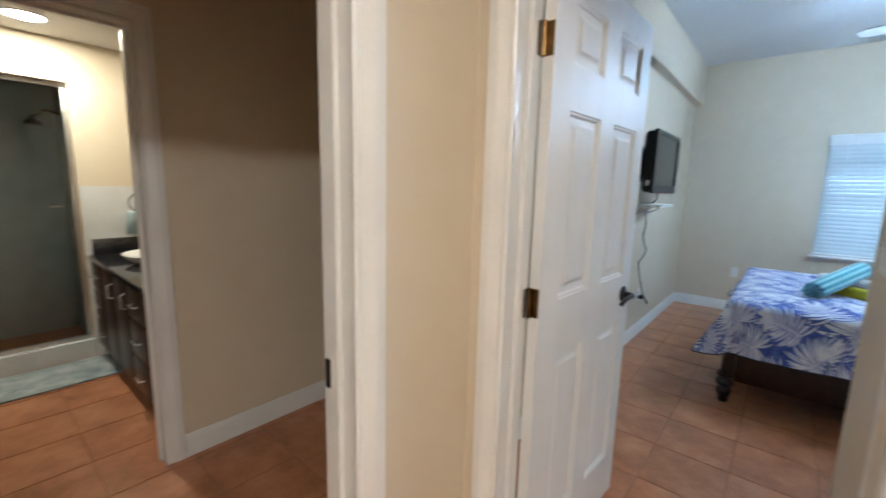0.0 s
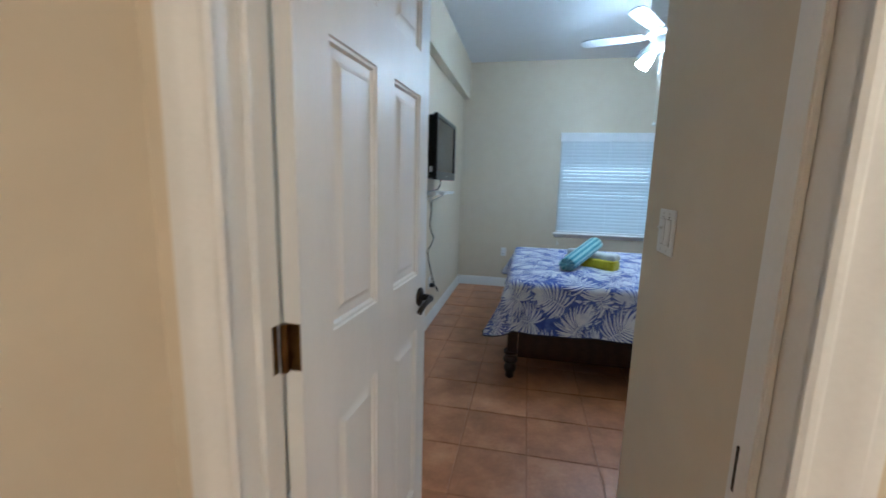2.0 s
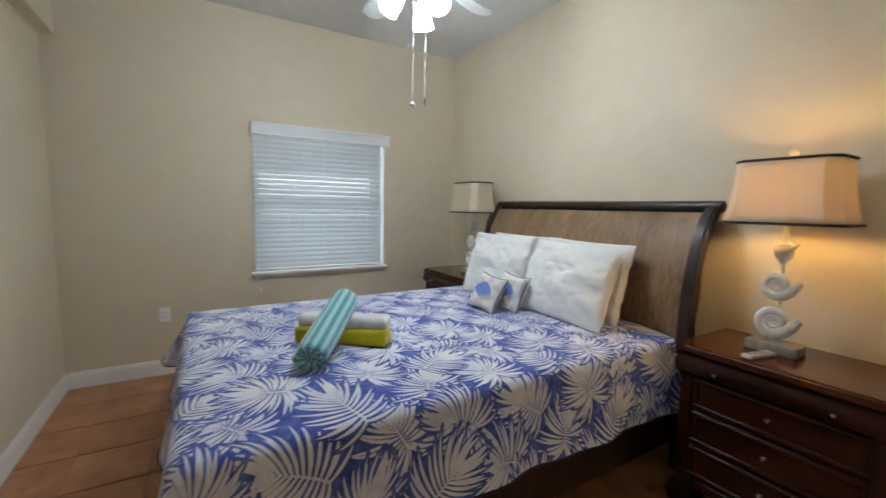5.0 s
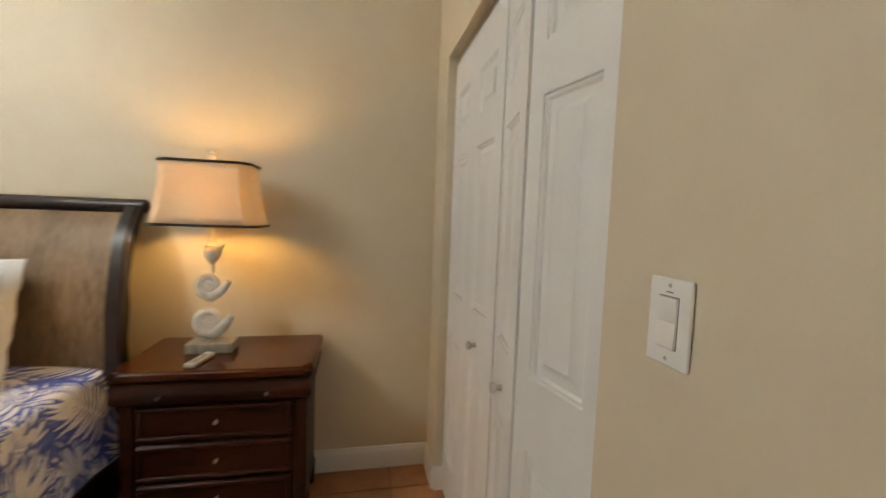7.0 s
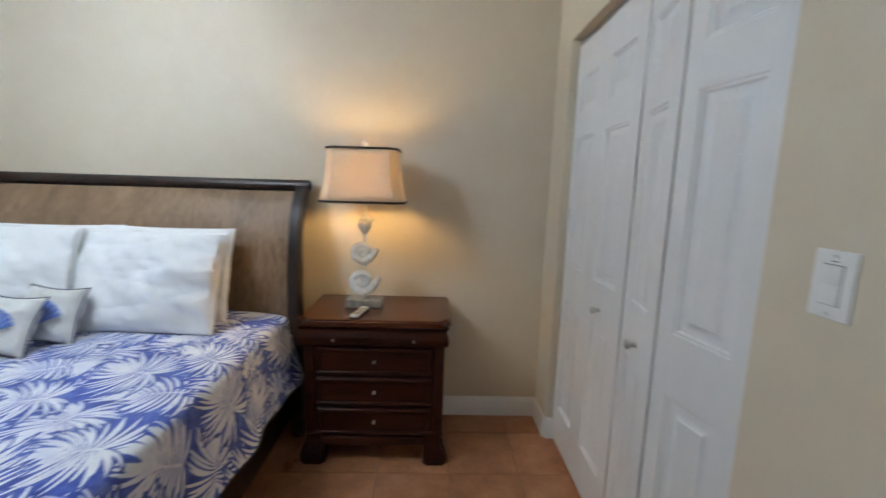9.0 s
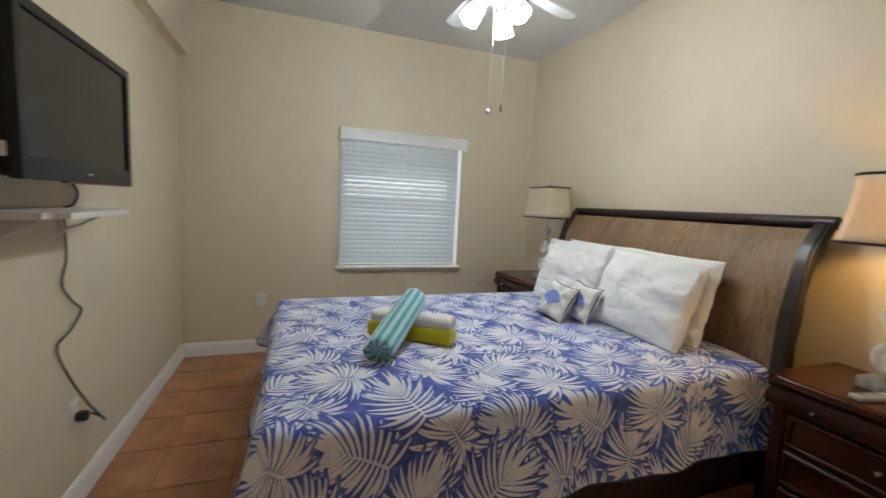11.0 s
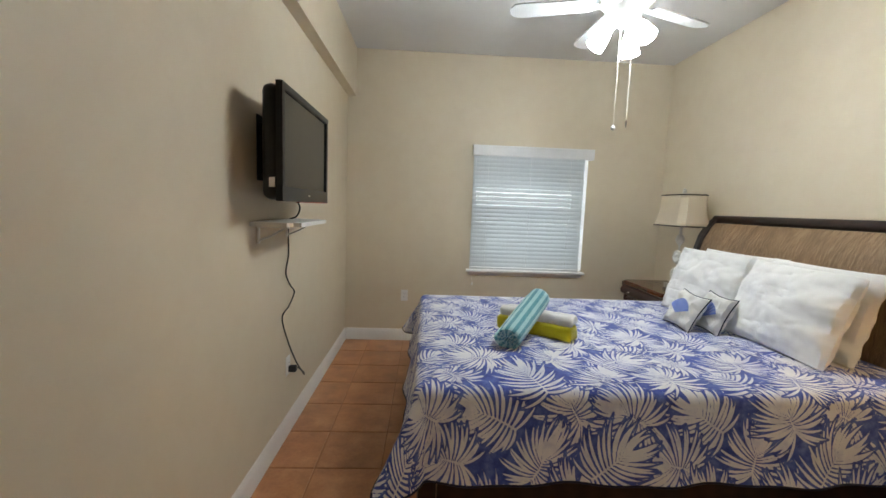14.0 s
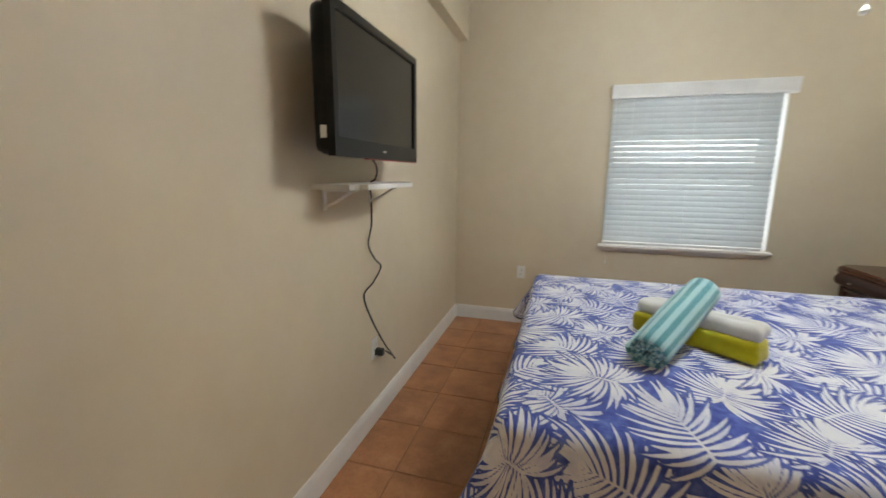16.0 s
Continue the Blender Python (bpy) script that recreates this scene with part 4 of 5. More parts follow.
cushion(1.345, 5.150, 0.704, 28, 4, 5, 2.2, True)
cushion(1.475, 5.075, 0.704, 23, 0, 3, 5.4, True)


# ---- towels ----
def towel_roll(name, length, radius, turns, mat, label, squash=1.0):
    """A rolled towel: a spiral of thick cloth along x, with uv running round it."""
    th = radius / (turns + 0.5)
    steps = int(turns * 22)
    bm = bmesh.new()
    uv = bm.loops.layers.uv.new("UVMap")
    nx = 16
    rows = []
    for i in range(steps + 1):
        a = 2 * math.pi * turns * i / steps
        r = th * 0.6 + (radius - th * 0.6) * i / steps
        row = []
        for k in range(nx + 1):
            x = (k / nx - 0.5) * length
            wob = 1 + 0.03 * noise.noise(Vector((x * 9, a * 0.8, 1.3))) - 0.05 * (abs(2 * k / nx - 1) ** 6)
            row.append(bm.verts.new((x + 0.006 * noise.noise(Vector((a * 1.3, k * 5.0, 0.0))), r * wob * math.cos(a), r * wob * math.sin(a) * squash)))
        rows.append(row)
    for i in range(steps):
        for k in range(nx):
            f = bm.faces.new((rows[i][k], rows[i][k + 1], rows[i + 1][k + 1], rows[i + 1][k]))
            for lp, (uu, vv) in zip(f.loops, ((i / steps * turns, k / nx), (i / steps * turns, (k + 1) / nx), ((i + 1) / steps * turns, (k + 1) / nx), ((i + 1) / steps * turns, k / nx))):
                lp[uv].uv = (uu, vv)
    me = finish(name, bm, mat)
    ob = tagged(new(name, me), label, "towel", "towels on the bed")
    mod = ob.modifiers.new("thickness", "SOLIDIFY")
    mod.thickness, mod.offset = th * 0.55, 0
    return ob


def soft_block(lo, hi, r, amount, seed):
    """A rounded bundle of cloth with an uneven surface."""
    bm = rbox(lo, hi, r, 5)
    bmesh.ops.subdivide_edges(bm, edges=[e for e in bm.edges if e.calc_length() > 0.05], cuts=9, use_grid_fill=True)
    for v in bm.verts:
        v.co += v.co.normalized() * amount * noise.noise(v.co * 22 + Vector((seed, 0, 0)))
    return bm


bundle = thing("folded_towel", (0.420, 4.945, 0.706), "folded chartreuse yellow towel with a white towel on top", "towel", "towels on the bed", "", -36)
part("yellow_towel", soft_block((-0.215, -0.062, 0.0), (0.215, 0.062, 0.082), 0.022, 0.010, 1.0), YELLOW, bundle, "chartreuse yellow terry towel")
part("white_towel", soft_block((-0.210, -0.045, 0.066), (0.210, 0.075, 0.128), 0.026, 0.012, 5.0), WHITETERRY, bundle, "white terry towel")
teal = towel_roll("rolled_towel", 0.46, 0.069, 3, TEAL, "teal and white striped rolled towel lying across", 0.90)
teal.matrix_basis = pose(0.325, 4.830, 0.832, 0, -16, 56)


# ---- nightstands ----
def nightstand():
    """Front faces -x; origin at the floor, middle of the back."""
    t = thing("nightstand", (EX - 0.018, 3.778, 0), "dark mahogany nightstand with three drawers", "nightstand", "matching nightstands beside the bed")
    W, D = 0.330, 0.400
    top = rbox((-0.437, -0.366, 0.703), (0.0, 0.366, 0.733), 0.0, 1)
    vert = [e for e in top.edges if abs(e.verts[0].co.z - e.verts[1].co.z) > 0.02 and e.verts[0].co.x < -0.2]
    bmesh.ops.bevel(top, geom=vert, offset=0.035, segments=3, affect="EDGES")
    bmesh.ops.bevel(top, geom=[e for e in top.edges if e.is_valid and abs(e.verts[0].co.z - e.verts[1].co.z) < 0.001 and e.verts[0].co.z > 0.72], offset=0.010, segments=3, affect="EDGES")
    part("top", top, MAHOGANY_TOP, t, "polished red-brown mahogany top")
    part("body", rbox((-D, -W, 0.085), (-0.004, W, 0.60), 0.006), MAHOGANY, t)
    # cove frieze under the top, with a hidden drawer
    fr = bmesh.new()
    prof = [(0.0, 0.602), (0.018, 0.602), (0.030, 0.612), (0.036, 0.632), (0.033, 0.655), (0.024, 0.672), (0.024, 0.684), (0.034, 0.6995), (0.0, 0.6995)]
    rings = []
    for o, z in prof:
        rings.append([fr.verts.new(p) for p in ((0.0 - 0.004, -W - o * 0.8, z), (-D - o, -W - o * 0.8, z), (-D - o, W + o * 0.8, z), (-0.004, W + o * 0.8, z))])
    for a, b in zip(rings, rings[1:]):
        for k in range(3):
            fr.faces.new((a[k], a[k + 1], b[k + 1], b[k]))
    fr.faces.new(rings[0])
    fr.faces.new(rings[-1])
    frieze = part("frieze_drawer", fr, MAHOGANY, t)
    for y in (-0.19, 0.19):
        part("small_knob", lathe([(0.0, 0.0), (0.005, 0.0), (0.004, 0.006), (0.007, 0.011), (0.005, 0.015), (0.0, 0.016)], 14, Matrix.Translation((-D - 0.034, y, 0.638)) @ pose(0, 0, 0, 0, -90)), NICKEL, frieze, "small nickel knob")
    for k, (z0, z1) in enumerate(((0.458, 0.592), (0.302, 0.440), (0.150, 0.286))):
        dm = rbox((-D - 0.010, -W + 0.050, z0), (-D + 0.02, W - 0.050, z1), 0.003, 1)
        d = part("drawer", dm, MAHOGANY, t)
        for lo, hi in (((-D - 0.020, -W + 0.052, z0 + 0.002), (-D - 0.008, W - 0.052, z0 + 0.018)), ((-D - 0.020, -W + 0.052, z1 - 0.018), (-D - 0.008, W - 0.052, z1 - 0.002)),
                       ((-D - 0.020, -W + 0.052, z0 + 0.019), (-D - 0.008, -W + 0.068, z1 - 0.019)), ((-D - 0.020, W - 0.068, z0 + 0.019), (-D - 0.008, W - 0.052, z1 - 0.019))):
            part("drawer_moulding", rbox(lo, hi, 0.005, 3), MAHOGANY, d)
        part("knob", lathe([(0.0, 0.0), (0.006, 0.0), (0.004, 0.008), (0.008, 0.014), (0.006, 0.019), (0.0, 0.021)], 16, Matrix.Translation((-D - 0.010, 0.0, (z0 + z1) / 2)) @ pose(0, 0, 0, 0, -90)), NICKEL, d, "nickel drawer knob")
    for y in (-1, 1):
        y0, y1 = sorted((y * W - y * 0.040, y * W + y * 0.010))
        part("corner_pilaster", rbox((-D - 0.012, y0, 0.13), (-D + 0.03, y1, 0.60), 0.008, 3), MAHOGANY, t)
        bm = bmesh.new()
        secs = []
        for z, o in ((0.0, 0.030), (0.02, 0.036), (0.05, 0.036), (0.08, 0.026), (0.105, 0.014), (0.13, 0.010), (0.15, 0.016), (0.165, 0.010)):
            ya, yb = sorted((y * (W - 0.085), y * (W + o)))
            secs.append([bm.verts.new(p) for p in ((-D - o, ya, z), (-D + 0.06, ya, z), (-D + 0.06, yb, z), (-D - o, yb, z))])
        for a, b in zip(secs, secs[1:]):
            for k in range(4):
                bm.faces.new((a[k], a[(k + 1) % 4], b[(k + 1) % 4], b[k]))
        bm.faces.new(secs[0])
        bm.faces.new(secs[-1])
        bmesh.ops.bevel(bm, geom=[e for e in bm.edges if abs(e.verts[0].co.z - e.verts[1].co.z) > 0.012], offset=0.014, segments=3, affect="EDGES")
        part("bracket_foot", bm, MAHOGANY, t)
        ya, yb = sorted((y * (W - 0.06), y * (W + 0.006)))
        part("back_foot", rbox((-0.075, ya, 0.0), (-0.006, yb, 0.10), 0.006), MAHOGANY, t)
    part("plinth_moulding", rbox((-D - 0.016, -W + 0.08, 0.092), (-D + 0.02, W - 0.08, 0.140), 0.008, 3), MAHOGANY, t)
    return t


stand = nightstand()
stand.scale = (1.07, 1.0, 1.022)
copy_thing(stand, pose(EX - 0.018, 6.245, 0))


# ---- table lamps ----
def ammonite(bm, cx, cz, size, mouth):
    """A coiled shell in the y-z plane, growing outwards to a flared mouth."""
    pts, rad = [], []
    n = 80
    for k in range(n + 1):
        q = k / n
        a = q * 2 * math.pi * 2.55 + mouth
        r = size * 0.315 * 2.0 ** (-2.55 * (1 - q))
        pts.append((cx - 0.006 * (1 - q), 0.012 - r * math.cos(a), cz + r * math.sin(a)))
        rad.append(r * 0.43 * (1 + 0.06 * math.sin(k * 2.6)))
    y, z = pts[-1][1], pts[-1][2]
    for k in range(1, 9):
        pts.append((cx, y - size * 0.066 * k * (1 - 0.01 * k), z + size * (0.008 * k + 0.0056 * k * k)))
        rad.append(rad[n] * (1.0 + 0.05 * k - 0.014 * k * k))
    tube(pts, rad, 14, bm)
    return bm


def table_lamp(name, place, lit, label, turn=0):
    """Origin at the foot of the base; the shade's broad side faces -x."""
    t = thing(name, place, label, "table lamp", "shell table lamps on the nightstands", "", turn)
    part("base", rbox((-0.055, -0.092, 0.0), (0.055, 0.092, 0.042), 0.003), DRIFT, t, "greywashed block base")
    part("shell", ammonite(bmesh.new(), 0.0, 0.132, 0.180, 1.26), SHELL, t, "whitewashed coiled shell")
    part("shell", ammonite(bmesh.new(), 0.0, 0.288, 0.158, 1.26), SHELL, t, "whitewashed coiled shell")
    part("rod", tube([(0, 0, 0.040), (0, 0, 0.085)], 0.009, 12), SHELL, t)
    part("rod", tube([(0, 0, 0.205), (0, 0, 0.250)], 0.009, 12), SHELL, t)
    part("rod", tube([(0, 0, 0.340), (0, 0, 0.420)], 0.008, 12), SHELL, t)
    part("conch", lathe([(0.0, 0.376), (0.011, 0.380), (0.017, 0.392), (0.029, 0.408), (0.035, 0.426), (0.034, 0.442), (0.026, 0.455), (0.028, 0.460), (0.018, 0.470), (0.013, 0.480), (0.012, 0.500), (0.0, 0.502)], 22), SHELL, t, "small whitewashed shell finial under the shade")
    part("shell_spike", tube([(-0.01, -0.022, 0.444), (-0.012, -0.040, 0.456), (-0.012, -0.052, 0.468)], [0.012, 0.008, 0.003], 8), SHELL, t)
    part("socket", lathe([(0.0, 0.490), (0.011, 0.490), (0.010, 0.530), (0.013, 0.534), (0.013, 0.618), (0.0, 0.620)], 16), SHELL, t)
    b = lathe([(0.0, 0.620), (0.012, 0.622), (0.015, 0.640), (0.026, 0.670), (0.028, 0.688), (0.024, 0.710), (0.011, 0.724), (0.0, 0.726)], 20)
    part("bulb", b, BULB if lit else PORCELAIN, t)
    part("harp", tube([(0.0, -0.02, 0.57), (0, -0.05, 0.62), (0, -0.052, 0.72), (0, -0.02, 0.80), (0, 0, 0.812), (0, 0.02, 0.80), (0, 0.052, 0.72), (0, 0.05, 0.62), (0.0, 0.02, 0.57)], 0.002, 6), BRASS, t)
    part("finial", lathe([(0.0, 0.808), (0.010, 0.808), (0.007, 0.818), (0.015, 0.828), (0.017, 0.840), (0.010, 0.852), (0.013, 0.858), (0.0, 0.866)], 18), SHELL, t)

    def outline(hy, hx, cut):
        return [(-hx, -hy + cut), (-hx, hy - cut), (-hx + cut, hy), (hx - cut, hy), (hx, hy - cut), (hx, -hy + cut), (hx - cut, -hy), (-hx + cut, -hy)]

    lo, hi = outline(0.206, 0.146, 0.045), outline(0.172, 0.112, 0.038)
    z0, z1 = 0.548, 0.806
    bm = bmesh.new()
    rows = []
    for k in range(9):
        q = k / 8
        bow = -0.008 * math.sin(math.pi * q)
        rows.append([bm.verts.new((a[0] + (b2[0] - a[0]) * q + bow * (1 if a[0] > 0 else -1), a[1] + (b2[1] - a[1]) * q + bow * (1 if a[1] > 0 else -1), z0 + (z1 - z0) * q)) for a, b2 in zip(lo, hi)])
    for a, b2 in zip(rows, rows[1:]):
        for k in range(8):
            bm.faces.new((a[k], a[(k + 1) % 8], b2[(k + 1) % 8], b2[k]))
    shade = part("shade", bm, SHADE, t, "linen shade with dark trim")
    sm = shade.modifiers.new("thickness", "SOLIDIFY")
    sm.thickness = 0.0015
    for pts, z in ((lo, z0), (hi, z1)):
        part("shade_trim", tube([(x * 1.006, y * 1.006, z) for x, y in pts], 0.0058, 8, None, True), SHADE_TRIM, shade, "dark brown trim")
    part("shade_spider", tube([(-0.112, 0, z1 - 0.004), (0, 0, 0.810), (0.112, 0, z1 - 0.004)], 0.0018, 6), BRASS, shade)
    return t


table_lamp("table_lamp", (1.972, 3.862, 0.7495), True, "lit shell lamp with a glowing linen shade")
table_lamp("table_lamp", (1.972, 6.150, 0.7495), False, "unlit shell lamp with a pale linen shade")

remote = thing("remote_control", (1.822, 3.860, 0.7495), "silver grey remote control on the nightstand", "remote control", "", "", -12)
part("body", rbox((-0.075, -0.022, 0.0), (0.075, 0.022, 0.018), 0.006, 3), REMOTE, remote)
for i in range(6):
    for j in (-0.011, 0.0, 0.011):
        part("button", rbox((-0.06 + i * 0.018, j - 0.0035, 0.0175), (-0.051 + i * 0.018, j + 0.0035, 0.0198), 0.001, 1), BUTTONDARK, remote)

# ---- television, shelf and cord ----
tv = thing("television", (-0.808, 4.885, 1.622), "black flat television on a wall bracket", "television")
part("cabinet", rbox((-0.086, -0.378, -0.238), (-0.012, 0.378, 0.238), 0.034, 5), TVBLACK, tv)
bez = bmesh.new()
for lo, hi in (((-0.02, -0.385, -0.243), (0.008, 0.385, -0.180)), ((-0.02, -0.385, 0.214), (0.008, 0.385, 0.243)), ((-0.02, -0.385, -0.180), (0.008, -0.356, 0.214)), ((-0.02, 0.356, -0.180), (0.008, 0.385, 0.214))):
    box(bez, lo, hi)
part("bezel", bez, TVBLACK, tv, "", False)
part("screen", rbox((-0.010, -0.357, -0.181), (0.000, 0.357, 0.215), 0.0, 1), SCREEN, tv, "dark grey screen")
part("indicator_strip", rbox((-0.012, -0.150, -0.2475), (0.006, 0.385, -0.2425), 0.001, 1), REDPLASTIC, tv, "red translucent strip")
part("badge", rbox((0.0075, -0.014, -0.216), (0.0092, 0.014, -0.209), 0.0005, 1), NICKEL, tv)
part("sticker", rbox((-0.050, -0.3792, -0.185), (-0.026, -0.3778, -0.145), 0.0005, 1), PLASTIC, tv, "small white label")
part("wall_bracket", rbox((-0.182, -0.15, -0.125), (-0.090, 0.15, 0.115), 0.005), TVBLACK, tv)
part("bracket_plate", rbox((-0.1845, -0.17, -0.15), (-0.180, 0.17, 0.15), 0.002), TVBLACK, tv)

shelf = thing("wall_shelf", (WX + 0.001, 4.915, 1.262), "small white wall shelf on brackets", "shelf")
bm = rbox((0.0, -0.285, 0.0), (0.215, 0.285, 0.020), 0.0, 1)
bmesh.ops.bevel(bm, geom=[e for e in bm.edges if abs(e.verts[0].co.z - e.verts[1].co.z) > 0.01 and e.verts[0].co.x > 0.1], offset=0.05, segments=5, affect="EDGES")
part("board", bm, SHELFWHITE, shelf)
for y in (-0.20, 0.20):
    br = part("bracket", rbox((0.0, y - 0.010, -0.085), (0.012, y + 0.010, 0.0), 0.003), SHELFWHITE, shelf)
    part("bracket_arm", rbox((0.012, y - 0.010, -0.010), (0.15, y + 0.010, -0.0005), 0.003), SHELFWHITE, br)
    part("bracket_brace", tube([(0.008, y, -0.07), (0.06, y, -0.05), (0.13, y, -0.008)], 0.006, 8), SHELFWHITE, br)

cord = thing("power_cord", (0, 0, 0), "black television power cord hanging to the outlet", "cord")
XC = WX + 0.012
part("cable", tube(spline([(-0.87, 4.88, 1.40), (-0.86, 4.93, 1.35), (-0.90, 5.00, 1.30), (-0.965, 5.08, 1.275), (XC, 5.115, 1.20), (XC + 0.005, 5.105, 1.08), (XC, 5.075, 0.98), (XC + 0.005, 5.13, 0.90), (XC + 0.01, 5.190, 0.845), (XC + 0.01, 5.10, 0.785), (XC, 5.015, 0.735), (XC + 0.005, 5.09, 0.58), (XC + 0.015, 5.20, 0.42), (XC + 0.035, 5.265, 0.325), (XC + 0.045, 5.275, 0.300), (XC + 0.05, 5.235, 0.335), (XC + 0.04, 5.165, 0.392)], 8), 0.0042, 8), BLACKRUBBER, cord)
part("plug", rbox((WX + 0.006, 5.125, 0.375), (WX + 0.050, 5.160, 0.412), 0.006, 3), BLACKRUBBER, cord)


# ---- switches and outlets ----
def plate(name, m, width, height, kind, label):
    """Cover plate standing out along +y from a wall, x across."""
    t = thing(name, (0, 0, 0), label, "light switch" if "switch" in name else "outlet")
    t.matrix_basis = m
    bm = rbox((-width / 2, 0, -height / 2), (width / 2, 0.006, height / 2), 0.003, 3)
    part("cover_plate", bm, PLASTIC, t)
    if kind == "outlet":
        for z in (-0.019, 0.019):
            s = part("socket", rbox((-0.016, 0.005, z - 0.014), (0.016, 0.0075, z + 0.014), 0.003, 3), PLASTIC, t)
            for x in (-0.006, 0.006):
                part("slot", rbox((x - 0.001, 0.0070, z - 0.004), (x + 0.001, 0.0078, z + 0.005), 0, 1), DARK, s)
        return t
    gangs = (("paddle", 0.0),) if kind == "single" else (("slider", 0.023), ("paddle", -0.023))
    for style, gx in gangs:
        # Flat grey strip stands in for the shadow line round each switch
        gap = part("switch_surround", rbox((gx - 0.0175, 0.0052, -0.0345), (gx + 0.0175, 0.0064, 0.0345), 0.0006, 1), GAPSHADE, t, "grey strip painted as shade round the switch")
        if style == "paddle":
            upper = rbox((gx - 0.0162, 0.003, -0.001), (gx + 0.0162, 0.0085, 0.0332), 0.0016, 2, pose(0, 0, 0, -3.0))
            part("rocker", upper, PLASTIC, gap)
            lower = rbox((gx - 0.0162, 0.003, -0.0332), (gx + 0.0162, 0.0085, 0.0005), 0.0016, 2, pose(0, 0.0004, 0, 4.0))
            part("rocker", lower, PLASTIC, gap)
        else:
            part("slider_bed", rbox((gx - 0.0162, 0.003, -0.0332), (gx + 0.0162, 0.0076, 0.0332), 0.0012, 2), PLASTIC, gap)
            part("slider_tab", rbox((gx - 0.0115, 0.0078, 0.007), (gx + 0.0115, 0.0165, 0.013), 0.002, 2), PLASTIC, gap)
        part("print_bar", rbox((gx - 0.006, 0.0058, 0.0385), (gx + 0.006, 0.0063, 0.0398), 0, 1), DARK, t)
        for z in (-0.048, 0.048):
            part("screw", lathe([(0.0, 0.0), (0.003, 0.0), (0.0026, 0.001), (0.0, 0.0012)], 12, Matrix.Translation((gx, 0.006, z)) @ pose(0, 0, 0, -90)), NICKEL, t)
    return t


plate("light_switch", pose(0.506, SY, 1.238, 0, 0, 0), 0.072, 0.115, "single", "white rocker light switch beside the closet")
plate("light_switch", pose(0.343, HY, 1.254, 0, 0, 180), 0.081, 0.125, "single", "white rocker light switch beside the bedroom door")
plate("light_switch", pose(PX, 2.644, 1.245, 0, 0, 90), 0.118, 0.118, "double", "white double rocker light switch inside the door")
plate("wall_outlet", pose(WX, 5.135, 0.415, 0, 0, -90), 0.070, 0.114, "outlet", "white wall outlet with a plug in it")
plate("wall_outlet", pose(-0.395, NY, 0.470, 0, 0, 180), 0.070, 0.114, "outlet", "white wall outlet under the window wall")

# ---- ceiling fan ----
fan = thing("ceiling_fan", (0.835, 5.045, CZ), "white ceiling fan with three lit glass shades", "ceiling fan")
part("canopy", lathe([(0.0, 0.0), (0.136, 0.0), (0.142, -0.010), (0.138, -0.024), (0.128, -0.030), (0.0, -0.030)], 36), BRONZE, fan, "bronze-rimmed ceiling canopy")
part("housing", lathe([(0.0, -0.028), (0.120, -0.028), (0.124, -0.060), (0.120, -0.150), (0.110, -0.250), (0.114, -0.264), (0.128, -0.275), (0.142, -0.295), (0.146, -0.320), (0.138, -0.350), (0.110, -0.368), (0.0, -0.368)], 40), FANWHITE, fan)
part("switch_cup", lathe([(0.0, -0.366), (0.075, -0.366), (0.080, -0.385), (0.075, -0.445), (0.055, -0.462), (0.0, -0.468)], 32), FANWHITE, fan)
for k in range(5):
    a = 20 + 72 * k
    m = pose(0, 0, -0.352, 0, 0, a) @ pose(0, 0, 0, 11)
    bm = bmesh.new()
    pts = [(0.17, -0.042), (0.20, -0.046), (0.40, -0.054), (0.54, -0.058), (0.59, -0.052), (0.615, -0.028), (0.62, 0.0)]
    loop = pts + [(x, -y) for x, y in reversed(pts[:-1])]
    tv_, bv_ = [bm.verts.new(m @ Vector((x, y, 0.004))) for x, y in loop], [bm.verts.new(m @ Vector((x, y, -0.004))) for x, y in loop]
    bm.faces.new(tv_)
    bm.faces.new(list(reversed(bv_)))
    for i in range(len(loop)):
        bm.faces.new((tv_[i], tv_[(i + 1) % len(loop)], bv_[(i + 1) % len(loop)], bv_[i]))
    bl = part("blade", bm, BLADE, fan, "", False)
    part("blade_iron", rbox((0.10, -0.018, -0.012), (0.24, 0.018, -0.0042), 0.003, 2, m), FANWHITE, bl)
for k in range(3):
    a = 170 + 120 * k
    m = pose(0, 0, -0.470, 0, 0, a) @ pose(0.074, 0, 0, 0, 0, 0) @ pose(0, 0, 0, 0, 144, 0)
    arm = part("lamp_arm", tube([(0, 0, -0.440), (0.040 * math.cos(radians(a)), 0.040 * math.sin(radians(a)), -0.450), (0.064 * math.cos(radians(a)), 0.064 * math.sin(radians(a)), -0.485)], 0.011, 10), FANWHITE, fan)
    part("glass_shade", lathe([(0.0, 0.012), (0.018, 0.012), (0.024, 0.022), (0.034, 0.045), (0.042, 0.080), (0.047, 0.115), (0.050, 0.132), (0.046, 0.133), (0.042, 0.112), (0.036, 0.080), (0.028, 0.050), (0.0, 0.044)], 24, m), FROST, arm, "glowing frosted glass shade")
    part("bulb", lathe([(0.0, 0.046), (0.012, 0.048), (0.016, 0.062), (0.027, 0.082), (0.031, 0.098), (0.027, 0.114), (0.014, 0.125), (0.0, 0.128)], 20, m), FANBULB, arm, "lit white bulb")
